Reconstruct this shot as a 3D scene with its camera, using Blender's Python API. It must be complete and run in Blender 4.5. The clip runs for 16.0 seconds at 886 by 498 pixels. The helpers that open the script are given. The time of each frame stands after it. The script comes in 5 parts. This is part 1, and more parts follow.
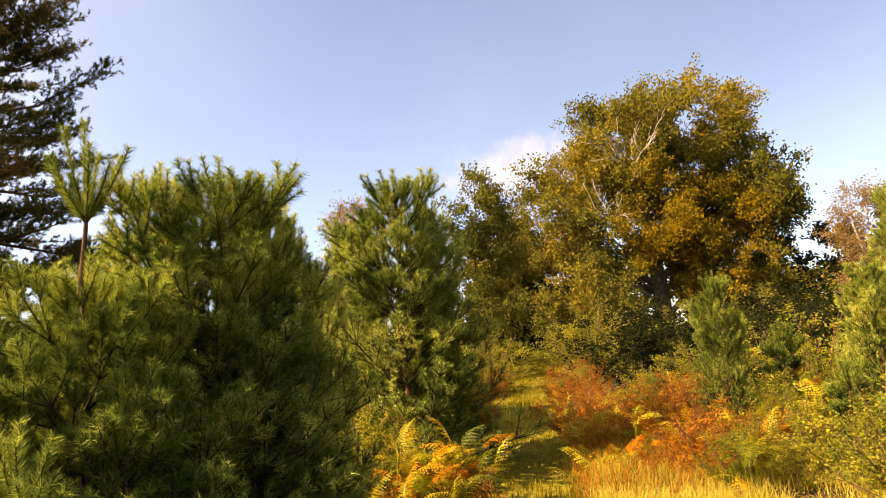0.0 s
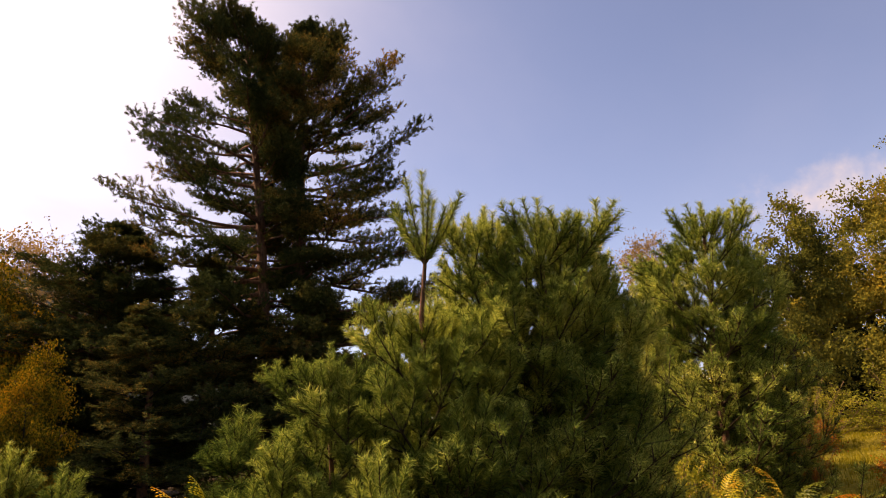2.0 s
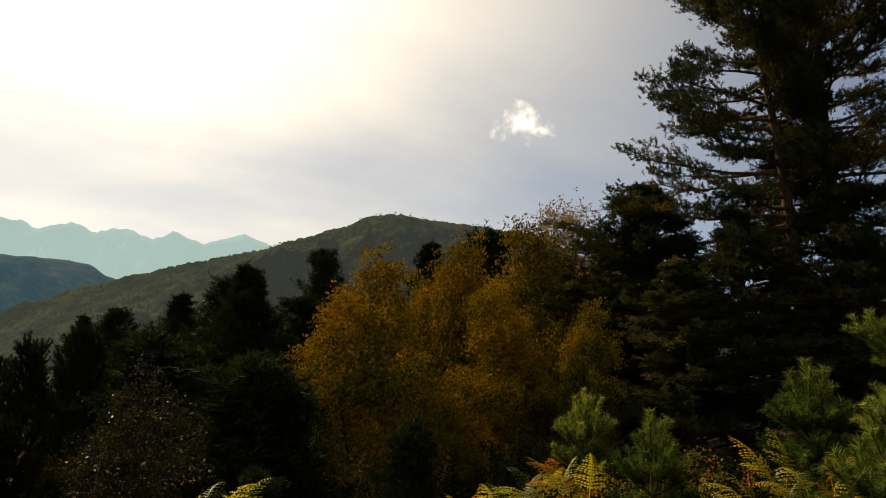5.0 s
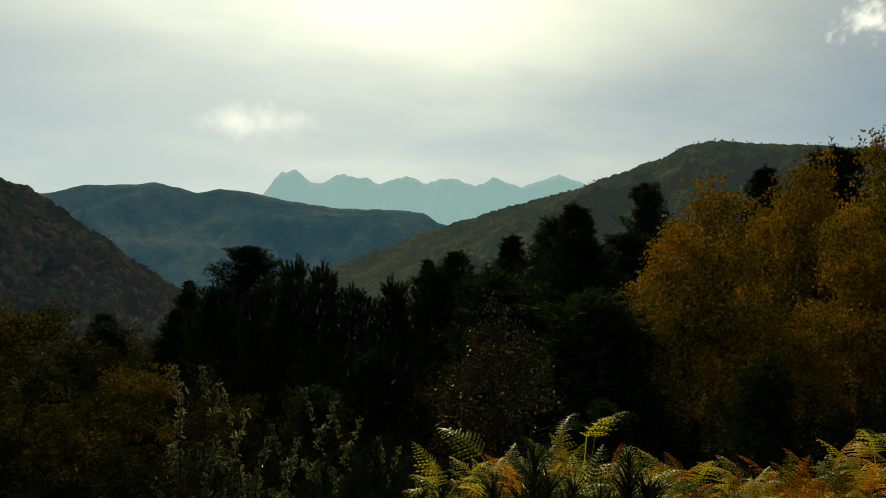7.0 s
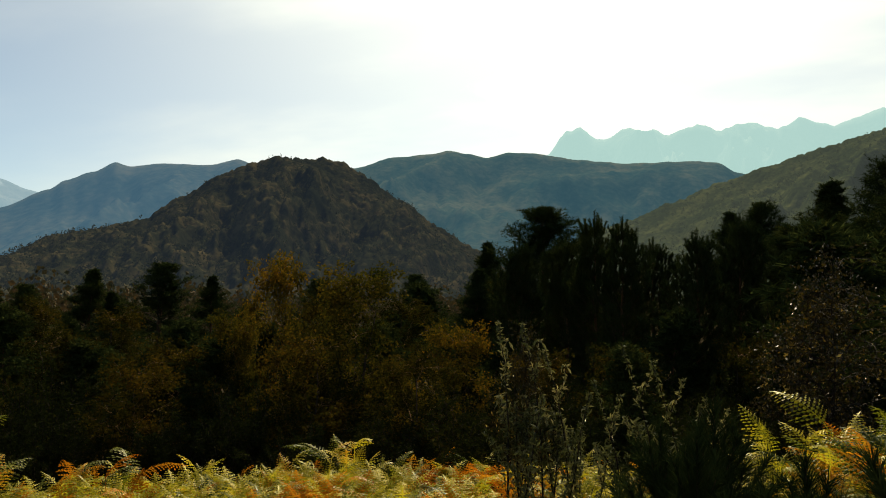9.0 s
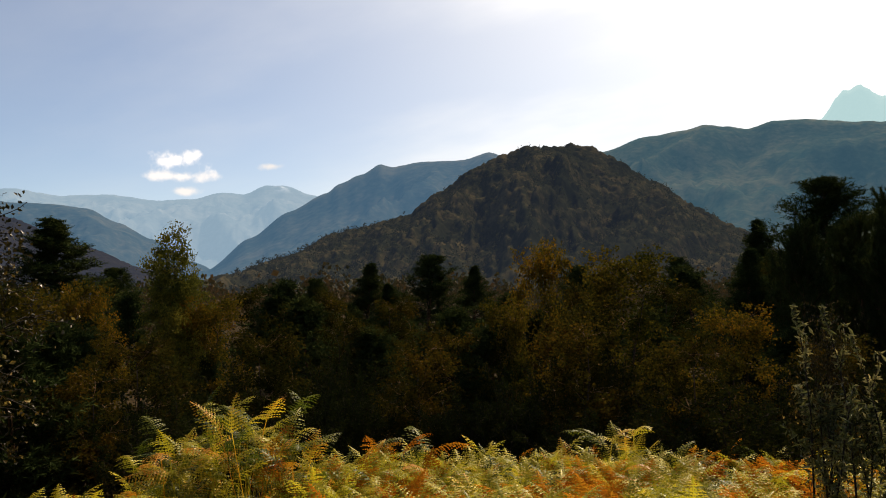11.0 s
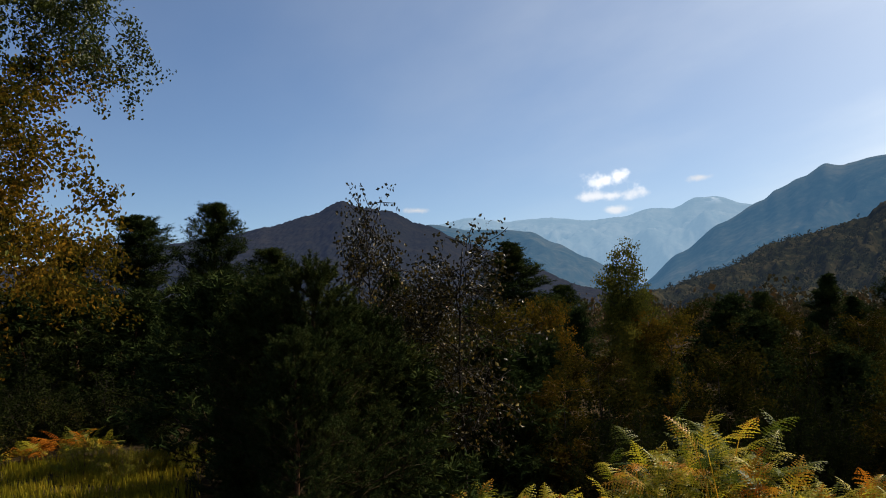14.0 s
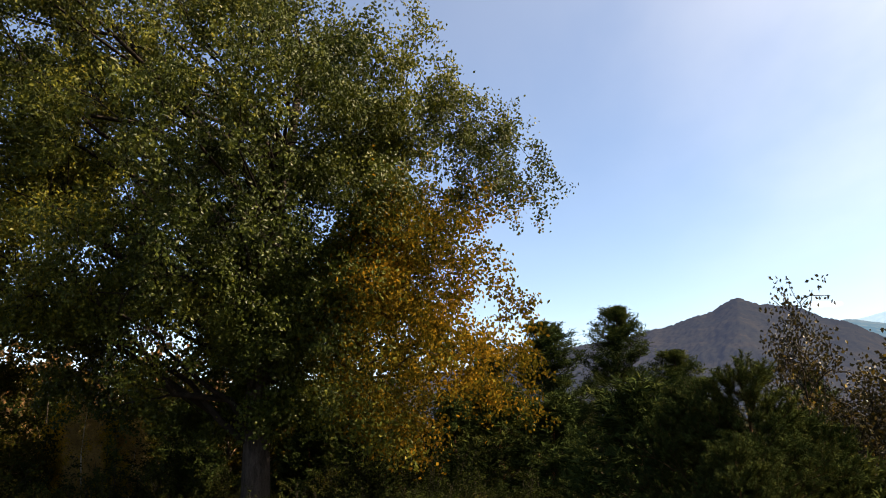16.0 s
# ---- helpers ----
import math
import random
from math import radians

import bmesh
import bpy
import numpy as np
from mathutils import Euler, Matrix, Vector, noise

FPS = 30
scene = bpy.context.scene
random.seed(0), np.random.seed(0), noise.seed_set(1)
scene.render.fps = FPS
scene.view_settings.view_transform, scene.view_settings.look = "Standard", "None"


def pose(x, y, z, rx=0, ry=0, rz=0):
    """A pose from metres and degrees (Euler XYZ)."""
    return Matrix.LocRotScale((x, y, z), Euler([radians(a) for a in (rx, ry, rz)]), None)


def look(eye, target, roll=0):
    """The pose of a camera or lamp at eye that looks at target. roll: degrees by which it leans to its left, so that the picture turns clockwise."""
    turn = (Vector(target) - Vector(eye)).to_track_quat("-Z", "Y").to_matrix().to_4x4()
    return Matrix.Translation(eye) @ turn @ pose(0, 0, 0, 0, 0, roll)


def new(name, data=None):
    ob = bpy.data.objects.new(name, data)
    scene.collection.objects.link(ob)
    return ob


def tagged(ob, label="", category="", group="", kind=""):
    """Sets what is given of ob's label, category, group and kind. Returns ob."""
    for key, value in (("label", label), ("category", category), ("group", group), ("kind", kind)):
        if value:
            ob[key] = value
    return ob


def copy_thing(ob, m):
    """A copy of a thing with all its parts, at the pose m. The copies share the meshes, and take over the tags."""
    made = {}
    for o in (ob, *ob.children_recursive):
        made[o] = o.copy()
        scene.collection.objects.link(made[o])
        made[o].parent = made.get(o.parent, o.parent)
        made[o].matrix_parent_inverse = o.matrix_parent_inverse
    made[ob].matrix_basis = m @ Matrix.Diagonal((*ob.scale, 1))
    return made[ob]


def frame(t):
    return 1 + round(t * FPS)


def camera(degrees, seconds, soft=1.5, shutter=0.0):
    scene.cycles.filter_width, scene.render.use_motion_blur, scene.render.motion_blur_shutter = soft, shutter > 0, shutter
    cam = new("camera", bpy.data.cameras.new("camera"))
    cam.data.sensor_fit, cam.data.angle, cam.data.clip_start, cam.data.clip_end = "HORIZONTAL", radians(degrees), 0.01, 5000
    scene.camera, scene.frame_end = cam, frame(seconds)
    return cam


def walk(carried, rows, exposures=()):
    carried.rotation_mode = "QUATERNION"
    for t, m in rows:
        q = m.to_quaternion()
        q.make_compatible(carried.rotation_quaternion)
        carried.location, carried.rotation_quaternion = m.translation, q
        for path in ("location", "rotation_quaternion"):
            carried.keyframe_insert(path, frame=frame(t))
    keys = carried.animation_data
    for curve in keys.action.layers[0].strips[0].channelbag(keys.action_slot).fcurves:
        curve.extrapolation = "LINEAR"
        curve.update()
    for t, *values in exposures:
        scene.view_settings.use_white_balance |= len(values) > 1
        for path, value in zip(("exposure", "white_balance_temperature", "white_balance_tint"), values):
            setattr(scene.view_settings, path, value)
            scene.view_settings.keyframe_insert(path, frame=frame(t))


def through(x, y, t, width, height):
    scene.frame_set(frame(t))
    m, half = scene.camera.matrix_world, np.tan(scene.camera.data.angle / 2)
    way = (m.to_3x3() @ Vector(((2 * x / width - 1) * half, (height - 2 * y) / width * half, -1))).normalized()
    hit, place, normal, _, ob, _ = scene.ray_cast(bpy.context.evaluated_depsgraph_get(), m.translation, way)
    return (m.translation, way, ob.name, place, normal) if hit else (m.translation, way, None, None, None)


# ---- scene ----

# ---- camera: turns on the spot, held half a metre in front of a fixed pivot ----
ARM, EYE = 0.53, 1.6


def bearing(az):
    a = radians(az)
    return Vector((math.sin(a), math.cos(a), 0.0))


# seconds, bearing, tilt, lean (degrees)
PATH = [
    (0, -0.00, 9.71, 5.71),
    (0.5, -5.01, 11.45, 5.11),
    (1, -10.46, 12.90, 4.27),
    (1.5, -15.84, 13.79, 3.24),
    (2, -21.82, 14.22, 2.35),
    (2.5, -27.86, 14.29, 1.61),
    (3, -33.92, 14.29, 1.11),
    (3.5, -39.55, 13.95, 1.04),
    (4, -45.70, 13.38, 0.52),
    (4.2, -48.43, 13.09, 0.29),
    (6.3, -75.85, 8.28, -0.55),
    (6.5, -77.84, 7.83, -0.63),
    (7, -83.61, 6.50, -0.70),
    (7.5, -89.18, 5.34, -0.71),
    (8, -94.82, 4.30, -0.70),
    (8.5, -100.20, 3.59, -0.51),
    (9, -105.25, 3.12, -0.36),
    (11.3, -127.15, 2.40, 1.19),
    (11.5, -129.11, 2.51, 1.03),
    (12, -133.87, 2.52, 1.08),
    (12.5, -138.84, 2.64, 1.30),
    (13, -144.25, 2.82, 1.40),
    (13.5, -150.05, 3.17, 1.83),
    (14, -156.10, 4.33, 1.99),
    (14.5, -161.59, 6.18, 2.05),
    (15, -167.91, 8.71, 1.78),
    (15.5, -175.69, 11.07, 1.27),
    (16, -185.04, 12.80, 0.86),
]

ROWS = []
for sec, az, tilt, lean in PATH:
    eye = bearing(az) * ARM + Vector((0, 0, EYE))
    aim = eye + bearing(az) * math.cos(radians(tilt)) + Vector((0, 0, math.sin(radians(tilt))))
    ROWS.append((sec, look(eye, aim, -lean)))
# seconds, stops, white balance (kelvin, tint)
EXPOSURES = [(0, 1.95, 8800, 24), (0.5, 1.97, 9000, 27), (1, 1.58, 8950, 34), (2, 1.32, 8200, 34), (3, 1.49, 8900, 29), (3.5, 1.41, 8900, 27), (4.0, 0.72, 8200, 22), (4.2, 0.59, 8100, 20), (6.3, -0.29, 7200, 0), (7, -0.23, 7100, -4), (8, 0.20, 7100, -3), (9, 0.43, 7350, 2), (11.3, 0.49, 6950, 15),
             (12.5, 0.44, 6650, 16), (13.5, 0.35, 6350, 13), (14.5, 0.32, 5800, 7), (15.0, 0.37, 5650, 4), (15.5, 0.62, 6000, 5), (16, 1.55, 7300, 14)]
cam = camera(60.8, 16.0, soft=1.0)
walk(cam, ROWS, EXPOSURES)

# ---- light ----
SKY = 0.72  # strength of the sky and of the haze painted on the hills, against a full sun
SUN_AZ, SUN_EL = -96.0, 43.0
SUN = bearing(SUN_AZ) * math.cos(radians(SUN_EL)) + Vector((0, 0, math.sin(radians(SUN_EL))))
sun = new("sun", bpy.data.lights.new("sun", "SUN"))
sun.data.energy, sun.data.angle, sun.data.color = 5.0, radians(0.6), (1.0, 0.85, 0.62)
sun.matrix_basis = look(SUN * 60, (0, 0, 0))


class Nodes:
    """Short hand for building a node tree."""

    def __init__(self, tree):
        self.tree = tree
        tree.nodes.clear()

    def add(self, kind, **given):
        n = self.tree.nodes.new(kind)
        for key, value in given.items():
            if key in n.inputs:
                self.put(n.inputs[key], value)
        return n

    def put(self, socket, value):
        if isinstance(value, bpy.types.NodeSocket):
            self.tree.links.new(value, socket)
        else:
            socket.default_value = value

    def math(self, op, a, b=0.0, c=0.0, clamp=False):
        n = self.tree.nodes.new("ShaderNodeMath")
        n.operation, n.use_clamp = op, clamp
        for s, v in zip(n.inputs, (a, b, c)):
            self.put(s, v)
        return n.outputs[0]

    def vec(self, op, a, b=(0, 0, 0)):
        n = self.tree.nodes.new("ShaderNodeVectorMath")
        n.operation = op
        self.put(n.inputs[0], a), self.put(n.inputs[1], b)
        return n.outputs["Value"] if op in ("DOT_PRODUCT", "LENGTH") else n.outputs[0]

    def mix(self, fac, a, b, blend="MIX"):
        n = self.tree.nodes.new("ShaderNodeMix")
        n.data_type, n.blend_type = "RGBA", blend
        self.put(n.inputs[0], fac), self.put(n.inputs[6], a), self.put(n.inputs[7], b)
        return n.outputs[2]

    def noise(self, vector, scale, detail=4.0, rough=0.55):
        n = self.add("ShaderNodeTexNoise", Scale=scale, Detail=detail, Roughness=rough)
        self.put(n.inputs["Vector"], vector)
        return n.outputs["Fac"]

    def ramp(self, fac, stops):
        n = self.tree.nodes.new("ShaderNodeValToRGB")
        e = n.color_ramp.elements
        while len(e) < len(stops):
            e.new(0.5)
        for el, (pos, col) in zip(e, stops):
            el.position, el.color = pos, (*col, 1)
        self.put(n.inputs[0], fac)
        return n.outputs[0]

    def step(self, v, lo, hi):
        n = self.tree.nodes.new("ShaderNodeMapRange")
        n.interpolation_type = "SMOOTHSTEP"
        self.put(n.inputs[0], v), self.put(n.inputs[1], lo), self.put(n.inputs[2], hi)
        return n.outputs[0]


def build_sky():
    world = bpy.data.worlds.new("sky")
    scene.world = world
    world.use_nodes = True
    n = Nodes(world.node_tree)
    d = n.add("ShaderNodeTexCoord").outputs["Generated"]
    sky = n.tree.nodes.new("ShaderNodeTexSky")
    sky.sky_type, sky.sun_disc = "NISHITA", False
    sky.sun_elevation, sky.sun_rotation = radians(SUN_EL), radians(SUN_AZ)
    sky.air_density, sky.dust_density, sky.ozone_density, sky.altitude = 1.0, 0.4, 2.0, 1500
    base = n.mix(1.0, sky.outputs[0], (0.11, 0.11, 0.11, 1), "MULTIPLY")
    # thin high cloud, brightest towards the sun
    sep = n.add("ShaderNodeSeparateXYZ")
    n.put(sep.inputs[0], d)
    up = n.math("ADD", n.math("MAXIMUM", sep.outputs[2], 0.0), 0.18)
    flat = n.add("ShaderNodeCombineXYZ")
    n.put(flat.inputs[0], n.math("DIVIDE", sep.outputs[0], up))
    n.put(flat.inputs[1], n.math("DIVIDE", n.math("MULTIPLY", sep.outputs[1], 0.55), up))
    veil = n.step(n.noise(flat.outputs[0], 0.75, 6, 0.52), 0.38, 0.68)
    near = n.math("MAXIMUM", n.vec("DOT_PRODUCT", d, tuple(SUN)), 0.0)
    glow = n.math("POWER", near, 9.0)
    wide = n.math("POWER", near, 3.6)
    amount = n.math("ADD", n.math("MULTIPLY", veil, n.math("ADD", 0.03, n.math("MULTIPLY", wide, 0.75))), n.math("MULTIPLY", n.math("POWER", near, 8.0), 0.45))
    low = n.math("POWER", n.math("SUBTRACT", 1.0, n.math("MAXIMUM", sep.outputs[2], 0.0)), 5.0)
    amount = n.math("ADD", amount, n.math("MULTIPLY", wide, n.math("ADD", n.math("MULTIPLY", low, 1.05), 0.22)), clamp=True)
    bright = n.math("ADD", 1.0, n.math("MULTIPLY", n.math("POWER", near, 5.0), 1.5))
    white = n.vec("SCALE", (1.0, 0.975, 0.87))
    n.put(white.node.inputs["Scale"], bright)
    colour = n.mix(amount, base, white)
    # single small clouds: bearing, elevation, half width, half height, brightness
    wob = n.noise(d, 16.0, 5, 0.6)
    wob2 = n.noise(n.vec("ADD", d, (3.1, 1.7, 0.4)), 40.0, 3, 0.6)
    for az, el, w, h, power, blur in CLOUDS:
        side = Vector((math.cos(radians(az)), -math.sin(radians(az)), 0))
        fwd = bearing(az) * math.cos(radians(el)) + Vector((0, 0, math.sin(radians(el))))
        top = side.cross(fwd)
        u = n.math("DIVIDE", n.vec("DOT_PRODUCT", d, tuple(side)), math.sin(radians(w)))
        v = n.math("DIVIDE", n.vec("DOT_PRODUCT", d, tuple(top)), math.sin(radians(h)))
        r = n.math("SQRT", n.math("ADD", n.math("MULTIPLY", u, u), n.math("MULTIPLY", v, v)))
        r = n.math("ADD", r, n.math("MULTIPLY", n.math("SUBTRACT", wob, 0.5), 3.0))
        r = n.math("ADD", r, n.math("MULTIPLY", n.math("SUBTRACT", wob2, 0.5), 1.6))
        ahead = n.math("GREATER_THAN", n.vec("DOT_PRODUCT", d, tuple(fwd)), 0.0)
        m = n.math("MULTIPLY", n.math("MULTIPLY", n.step(r, 1.0 + blur, 0.35 - blur), ahead), 0.85)
        colour = n.mix(m, colour, (power, power * 0.97, power * 0.93, 1))
    back = n.add("ShaderNodeBackground", Color=colour, Strength=SKY)
    out = n.add("ShaderNodeOutputWorld")
    n.put(out.inputs[0], back.outputs[0])


CLOUDS = [(-53.2, 20.6, 2.2, 1.3, 1.9, 0.1), (-143.5, 9.0, 1.8, 0.85, 1.35, 0.05), (-142.7, 9.25, 1.0, 0.6, 1.35, 0.05), (-143.6, 7.75, 1.9, 0.45, 1.15, 0.15), (-143.2, 6.7, 1.1, 0.35, 1.05, 0.2),
          (-136.9, 8.6, 1.0, 0.3, 0.95, 0.2), (6.8, 14.8, 3.6, 1.6, 0.50, 1.0), (-158.0, 7.3, 0.9, 0.25, 0.85, 0.2), (-98.2, 15.4, 3.2, 0.9, 1.75, 0.9)]
build_sky()


# ---- materials ----
def material(name):
    m = bpy.data.materials.new(name)
    m.use_nodes = True
    return m, Nodes(m.node_tree)


def finish(n, shader):
    out = n.add("ShaderNodeOutputMaterial")
    n.put(out.inputs[0], shader)


def leaf_material(name, stops, through=0.4, gloss=0.0, patch=1.2, vary=0.26, grain=0.5, drift=1.6, shine=0.12):
    """Leaves and needles: each one its own tone, drifting from clump to clump; they let light through."""
    m, n = material(name)
    geo = n.add("ShaderNodeNewGeometry")
    co = n.add("ShaderNodeTexCoord").outputs["Object"]
    ob = n.add("ShaderNodeObjectInfo").outputs["Random"]
    clump = n.noise(co, patch, 2)
    f = n.math("ADD", n.math("MULTIPLY", geo.outputs["Random Per Island"], grain), n.math("MULTIPLY", n.math("SUBTRACT", clump, 0.5), drift))
    f = n.math("ADD", f, n.math("ADD", 0.5 - vary / 2 - grain / 2, n.math("MULTIPLY", ob, vary)), clamp=True)
    col = n.ramp(f, stops)
    if gloss:
        body = n.add("ShaderNodeBsdfPrincipled", Roughness=gloss)
        n.put(body.inputs["Base Color"], col)
        n.put(body.inputs["Specular IOR Level"], shine)
    else:
        body = n.add("ShaderNodeBsdfDiffuse", Color=col)
    thin = n.add("ShaderNodeBsdfTranslucent", Color=col)
    mixed = n.add("ShaderNodeMixShader", Fac=through)
    n.put(mixed.inputs[1], body.outputs[0]), n.put(mixed.inputs[2], thin.outputs[0])
    finish(n, mixed.outputs[0])
    return m


def rough_material(name, stops, scale, bump=0.4, rough=0.9, stretch=(1, 1, 1), fine=6.0):
    m, n = material(name)
    co = n.vec("MULTIPLY", n.add("ShaderNodeTexCoord").outputs["Object"], stretch)
    a = n.noise(co, scale, 6, 0.6)
    b = n.noise(co, scale * fine, 3, 0.6)
    f = n.math("ADD", n.math("MULTIPLY", a, 0.65), n.math("MULTIPLY", b, 0.35))
    col = n.ramp(n.step(f, 0.3, 0.7), stops)
    bmp = n.add("ShaderNodeBump", Strength=bump, Distance=0.03, Height=f)
    body = n.add("ShaderNodeBsdfPrincipled", Roughness=rough)
    n.put(body.inputs["Specular IOR Level"], 0.1), n.put(body.inputs["Base Color"], col), n.put(body.inputs["Normal"], bmp.outputs[0])
    finish(n, body.outputs[0])
    return m


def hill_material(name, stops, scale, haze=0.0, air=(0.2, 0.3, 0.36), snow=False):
    """Wooded slopes. The far ranges are a backdrop kilometres off. Haze is painted on as emission mixed into the
    surface.
    """
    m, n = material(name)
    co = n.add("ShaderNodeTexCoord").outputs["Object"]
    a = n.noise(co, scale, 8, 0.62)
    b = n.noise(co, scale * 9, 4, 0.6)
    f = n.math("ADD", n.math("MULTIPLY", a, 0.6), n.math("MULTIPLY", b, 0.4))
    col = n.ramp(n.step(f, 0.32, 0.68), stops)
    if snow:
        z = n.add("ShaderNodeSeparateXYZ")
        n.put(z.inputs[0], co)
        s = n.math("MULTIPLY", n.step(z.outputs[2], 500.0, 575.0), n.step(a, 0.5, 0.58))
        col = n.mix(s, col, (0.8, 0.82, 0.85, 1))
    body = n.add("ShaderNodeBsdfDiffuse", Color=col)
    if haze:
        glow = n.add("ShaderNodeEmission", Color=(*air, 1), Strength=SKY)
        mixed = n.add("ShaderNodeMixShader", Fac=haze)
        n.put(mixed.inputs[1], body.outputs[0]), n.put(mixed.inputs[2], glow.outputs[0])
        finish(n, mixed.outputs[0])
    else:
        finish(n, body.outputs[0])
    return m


NEEDLE = leaf_material("pine_needles", [(0.0, (0.0218, 0.0466, 0.01)), (0.42, (0.1227, 0.1723, 0.0283)), (0.75, (0.3953, 0.4272, 0.0779)), (1.0, (0.7316, 0.6608, 0.1534))], 0.24, 0.0, 1.4, 0.30, 0.55)
# needles again, with shade put into the colour for pines against the light
NEEDLE_SHADE = leaf_material("shaded_pine_needles", [(0.0, (0.0114, 0.0193, 0.0064)), (0.6, (0.0306, 0.0436, 0.0129)), (1.0, (0.0743, 0.0791, 0.0193))], 0.09)
NEEDLE_OLD = leaf_material("old_pine_needles", [(0.0, (0.0182, 0.0309, 0.0109)), (0.55, (0.0656, 0.0783, 0.0219)), (0.8, (0.1823, 0.1312, 0.0292)), (1.0, (0.3645, 0.1823, 0.0365))], 0.18, 0.0, 0.6)
OAK = leaf_material("oak_leaves", [(0.0, (0.042, 0.052, 0.0117)), (0.45, (0.125, 0.120, 0.0190)), (0.8, (0.225, 0.176, 0.0230)), (1.0, (0.325, 0.210, 0.0240))], 0.24, 0.0, 0.28)
OAK_GOLD = leaf_material("turned_oak_leaves", [(0.0, (0.085, 0.0697, 0.0085)), (0.5, (0.221, 0.153, 0.0119)), (1.0, (0.34, 0.1955, 0.0153))], 0.36, 0.0, 0.5)
GOLD = leaf_material("golden_birch_leaves", [(0.0, (0.0537, 0.0603, 0.0069)), (0.5, (0.2435, 0.1753, 0.0117)), (1.0, (0.6038, 0.2825, 0.0176))], 0.10, 0.0, 0.5, 0.26, 0.85)
# for birches in the thicket, whose shade is put into this leaf colour
BIRCH_SHADE = leaf_material("shaded_birch_leaves", [(0.0, (0.0091, 0.0123, 0.0026)), (0.45, (0.0273, 0.0254, 0.0046)), (0.8, (0.0572, 0.0403, 0.0059)), (1.0, (0.091, 0.0507, 0.0065))], 0.34, 0.0, 0.5, 0.4)
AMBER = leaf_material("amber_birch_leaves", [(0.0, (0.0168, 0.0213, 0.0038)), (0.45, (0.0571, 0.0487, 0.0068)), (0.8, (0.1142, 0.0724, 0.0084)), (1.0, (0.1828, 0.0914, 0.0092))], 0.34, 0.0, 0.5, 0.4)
# the rare bright tones are glints of light put into the leaf colour
SHINY = leaf_material("shining_sapling_leaves", [(0.0, (0.008, 0.009, 0.003)), (0.75, (0.034, 0.026, 0.005)), (0.9, (0.13, 0.085, 0.014)), (1.0, (0.40, 0.30, 0.08))], 0.3, 0.40, 0.5, 0.1, 0.9, 0.8, 0.25)
# the large birch's shaded and sunlit sides are painted as olive and gold leaves
BIG_BIRCH = leaf_material("large_birch_leaves", [(0.0, (0.0120, 0.0205, 0.0046)), (0.5, (0.050, 0.062, 0.0094)), (0.8, (0.128, 0.126, 0.0150)), (1.0, (0.225, 0.178, 0.018))], 0.24, 0.42, 0.3, shine=0.10)
BIRCH_SUNLIT = leaf_material("sunlit_birch_leaves", [(0.0, (0.0201, 0.023, 0.0043)), (0.5, (0.0825, 0.0646, 0.0079)), (1.0, (0.2081, 0.1112, 0.0115))], 0.28, 0.0, 0.6, 0.26, 0.7)
PALE = leaf_material("pale_birch_leaves", [(0.0, (0.182, 0.1274, 0.0455)), (1.0, (0.3458, 0.2184, 0.0728))], 0.4)
# undergrowth leaves, darkened so that the colour itself carries the shade
SHRUB_SHADE = leaf_material("shaded_shrub_leaves", [(0.0, (0.0086, 0.0125, 0.0048)), (0.6, (0.023, 0.0288, 0.0067)), (1.0, (0.072, 0.0557, 0.0134))], 0.14)
# broom's own yellow-green with some of the sun's brightness put in
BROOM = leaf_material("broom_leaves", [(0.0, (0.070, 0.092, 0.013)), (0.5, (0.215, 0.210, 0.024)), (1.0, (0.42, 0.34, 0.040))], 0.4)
SPIKE = leaf_material("spiky_leaves", [(0.0, (0.0195, 0.026, 0.0081)), (0.5, (0.081, 0.0874, 0.0291)), (1.0, (0.3564, 0.3078, 0.1296))], 0.36, 0.35, 2.0, shine=0.2)
FERN = leaf_material("bracken", [(0.0, (0.0328, 0.0545, 0.0065)), (0.35, (0.1379, 0.1416, 0.0102)), (0.6, (0.3192, 0.2829, 0.0159)), (0.88, (0.45, 0.3483, 0.0255)), (1.0, (0.4354, 0.1886, 0.0144))], 0.46, 0.40, 1.5, 1.0, 0.25, 0.9, 0.13)
FERN_RUST = leaf_material("rusty_bracken", [(0.0, (0.3792, 0.2234, 0.0169)), (0.5, (0.3385, 0.1151, 0.0095)), (1.0, (0.1625, 0.0406, 0.0081))], 0.40, 0.0, 1.5, 0.8, 0.15, 0.7)
CARPET = leaf_material("bracken_growth", [(0.0, (0.0512, 0.0768, 0.0085)), (0.3, (0.2047, 0.2006, 0.0137)), (0.6, (0.4263, 0.3667, 0.0221)), (0.85, (0.5457, 0.4179, 0.0341)), (1.0, (0.5288, 0.2301, 0.0171))], 0.48, 0.40, 1.6, 0.0, 0.35, 1.6, 0.15)
CARPET_RUST = leaf_material("rusty_bracken_growth", [(0.0, (0.5034, 0.3212, 0.0217)), (0.5, (0.4514, 0.1562, 0.0122)), (1.0, (0.243, 0.0608, 0.0104))], 0.40, 0.0, 1.6, 0.0, 0.35, 1.4)
GRASS = leaf_material("green_grass", [(0.0, (0.0975, 0.0975, 0.0078)), (0.6, (0.2145, 0.1755, 0.0117)), (1.0, (0.325, 0.221, 0.0195))], 0.35)
STRAW = leaf_material("dry_grass", [(0.0, (0.27, 0.225, 0.036)), (0.5, (0.50, 0.385, 0.062)), (1.0, (0.68, 0.54, 0.12))], 0.4, 0.0, 0.9)
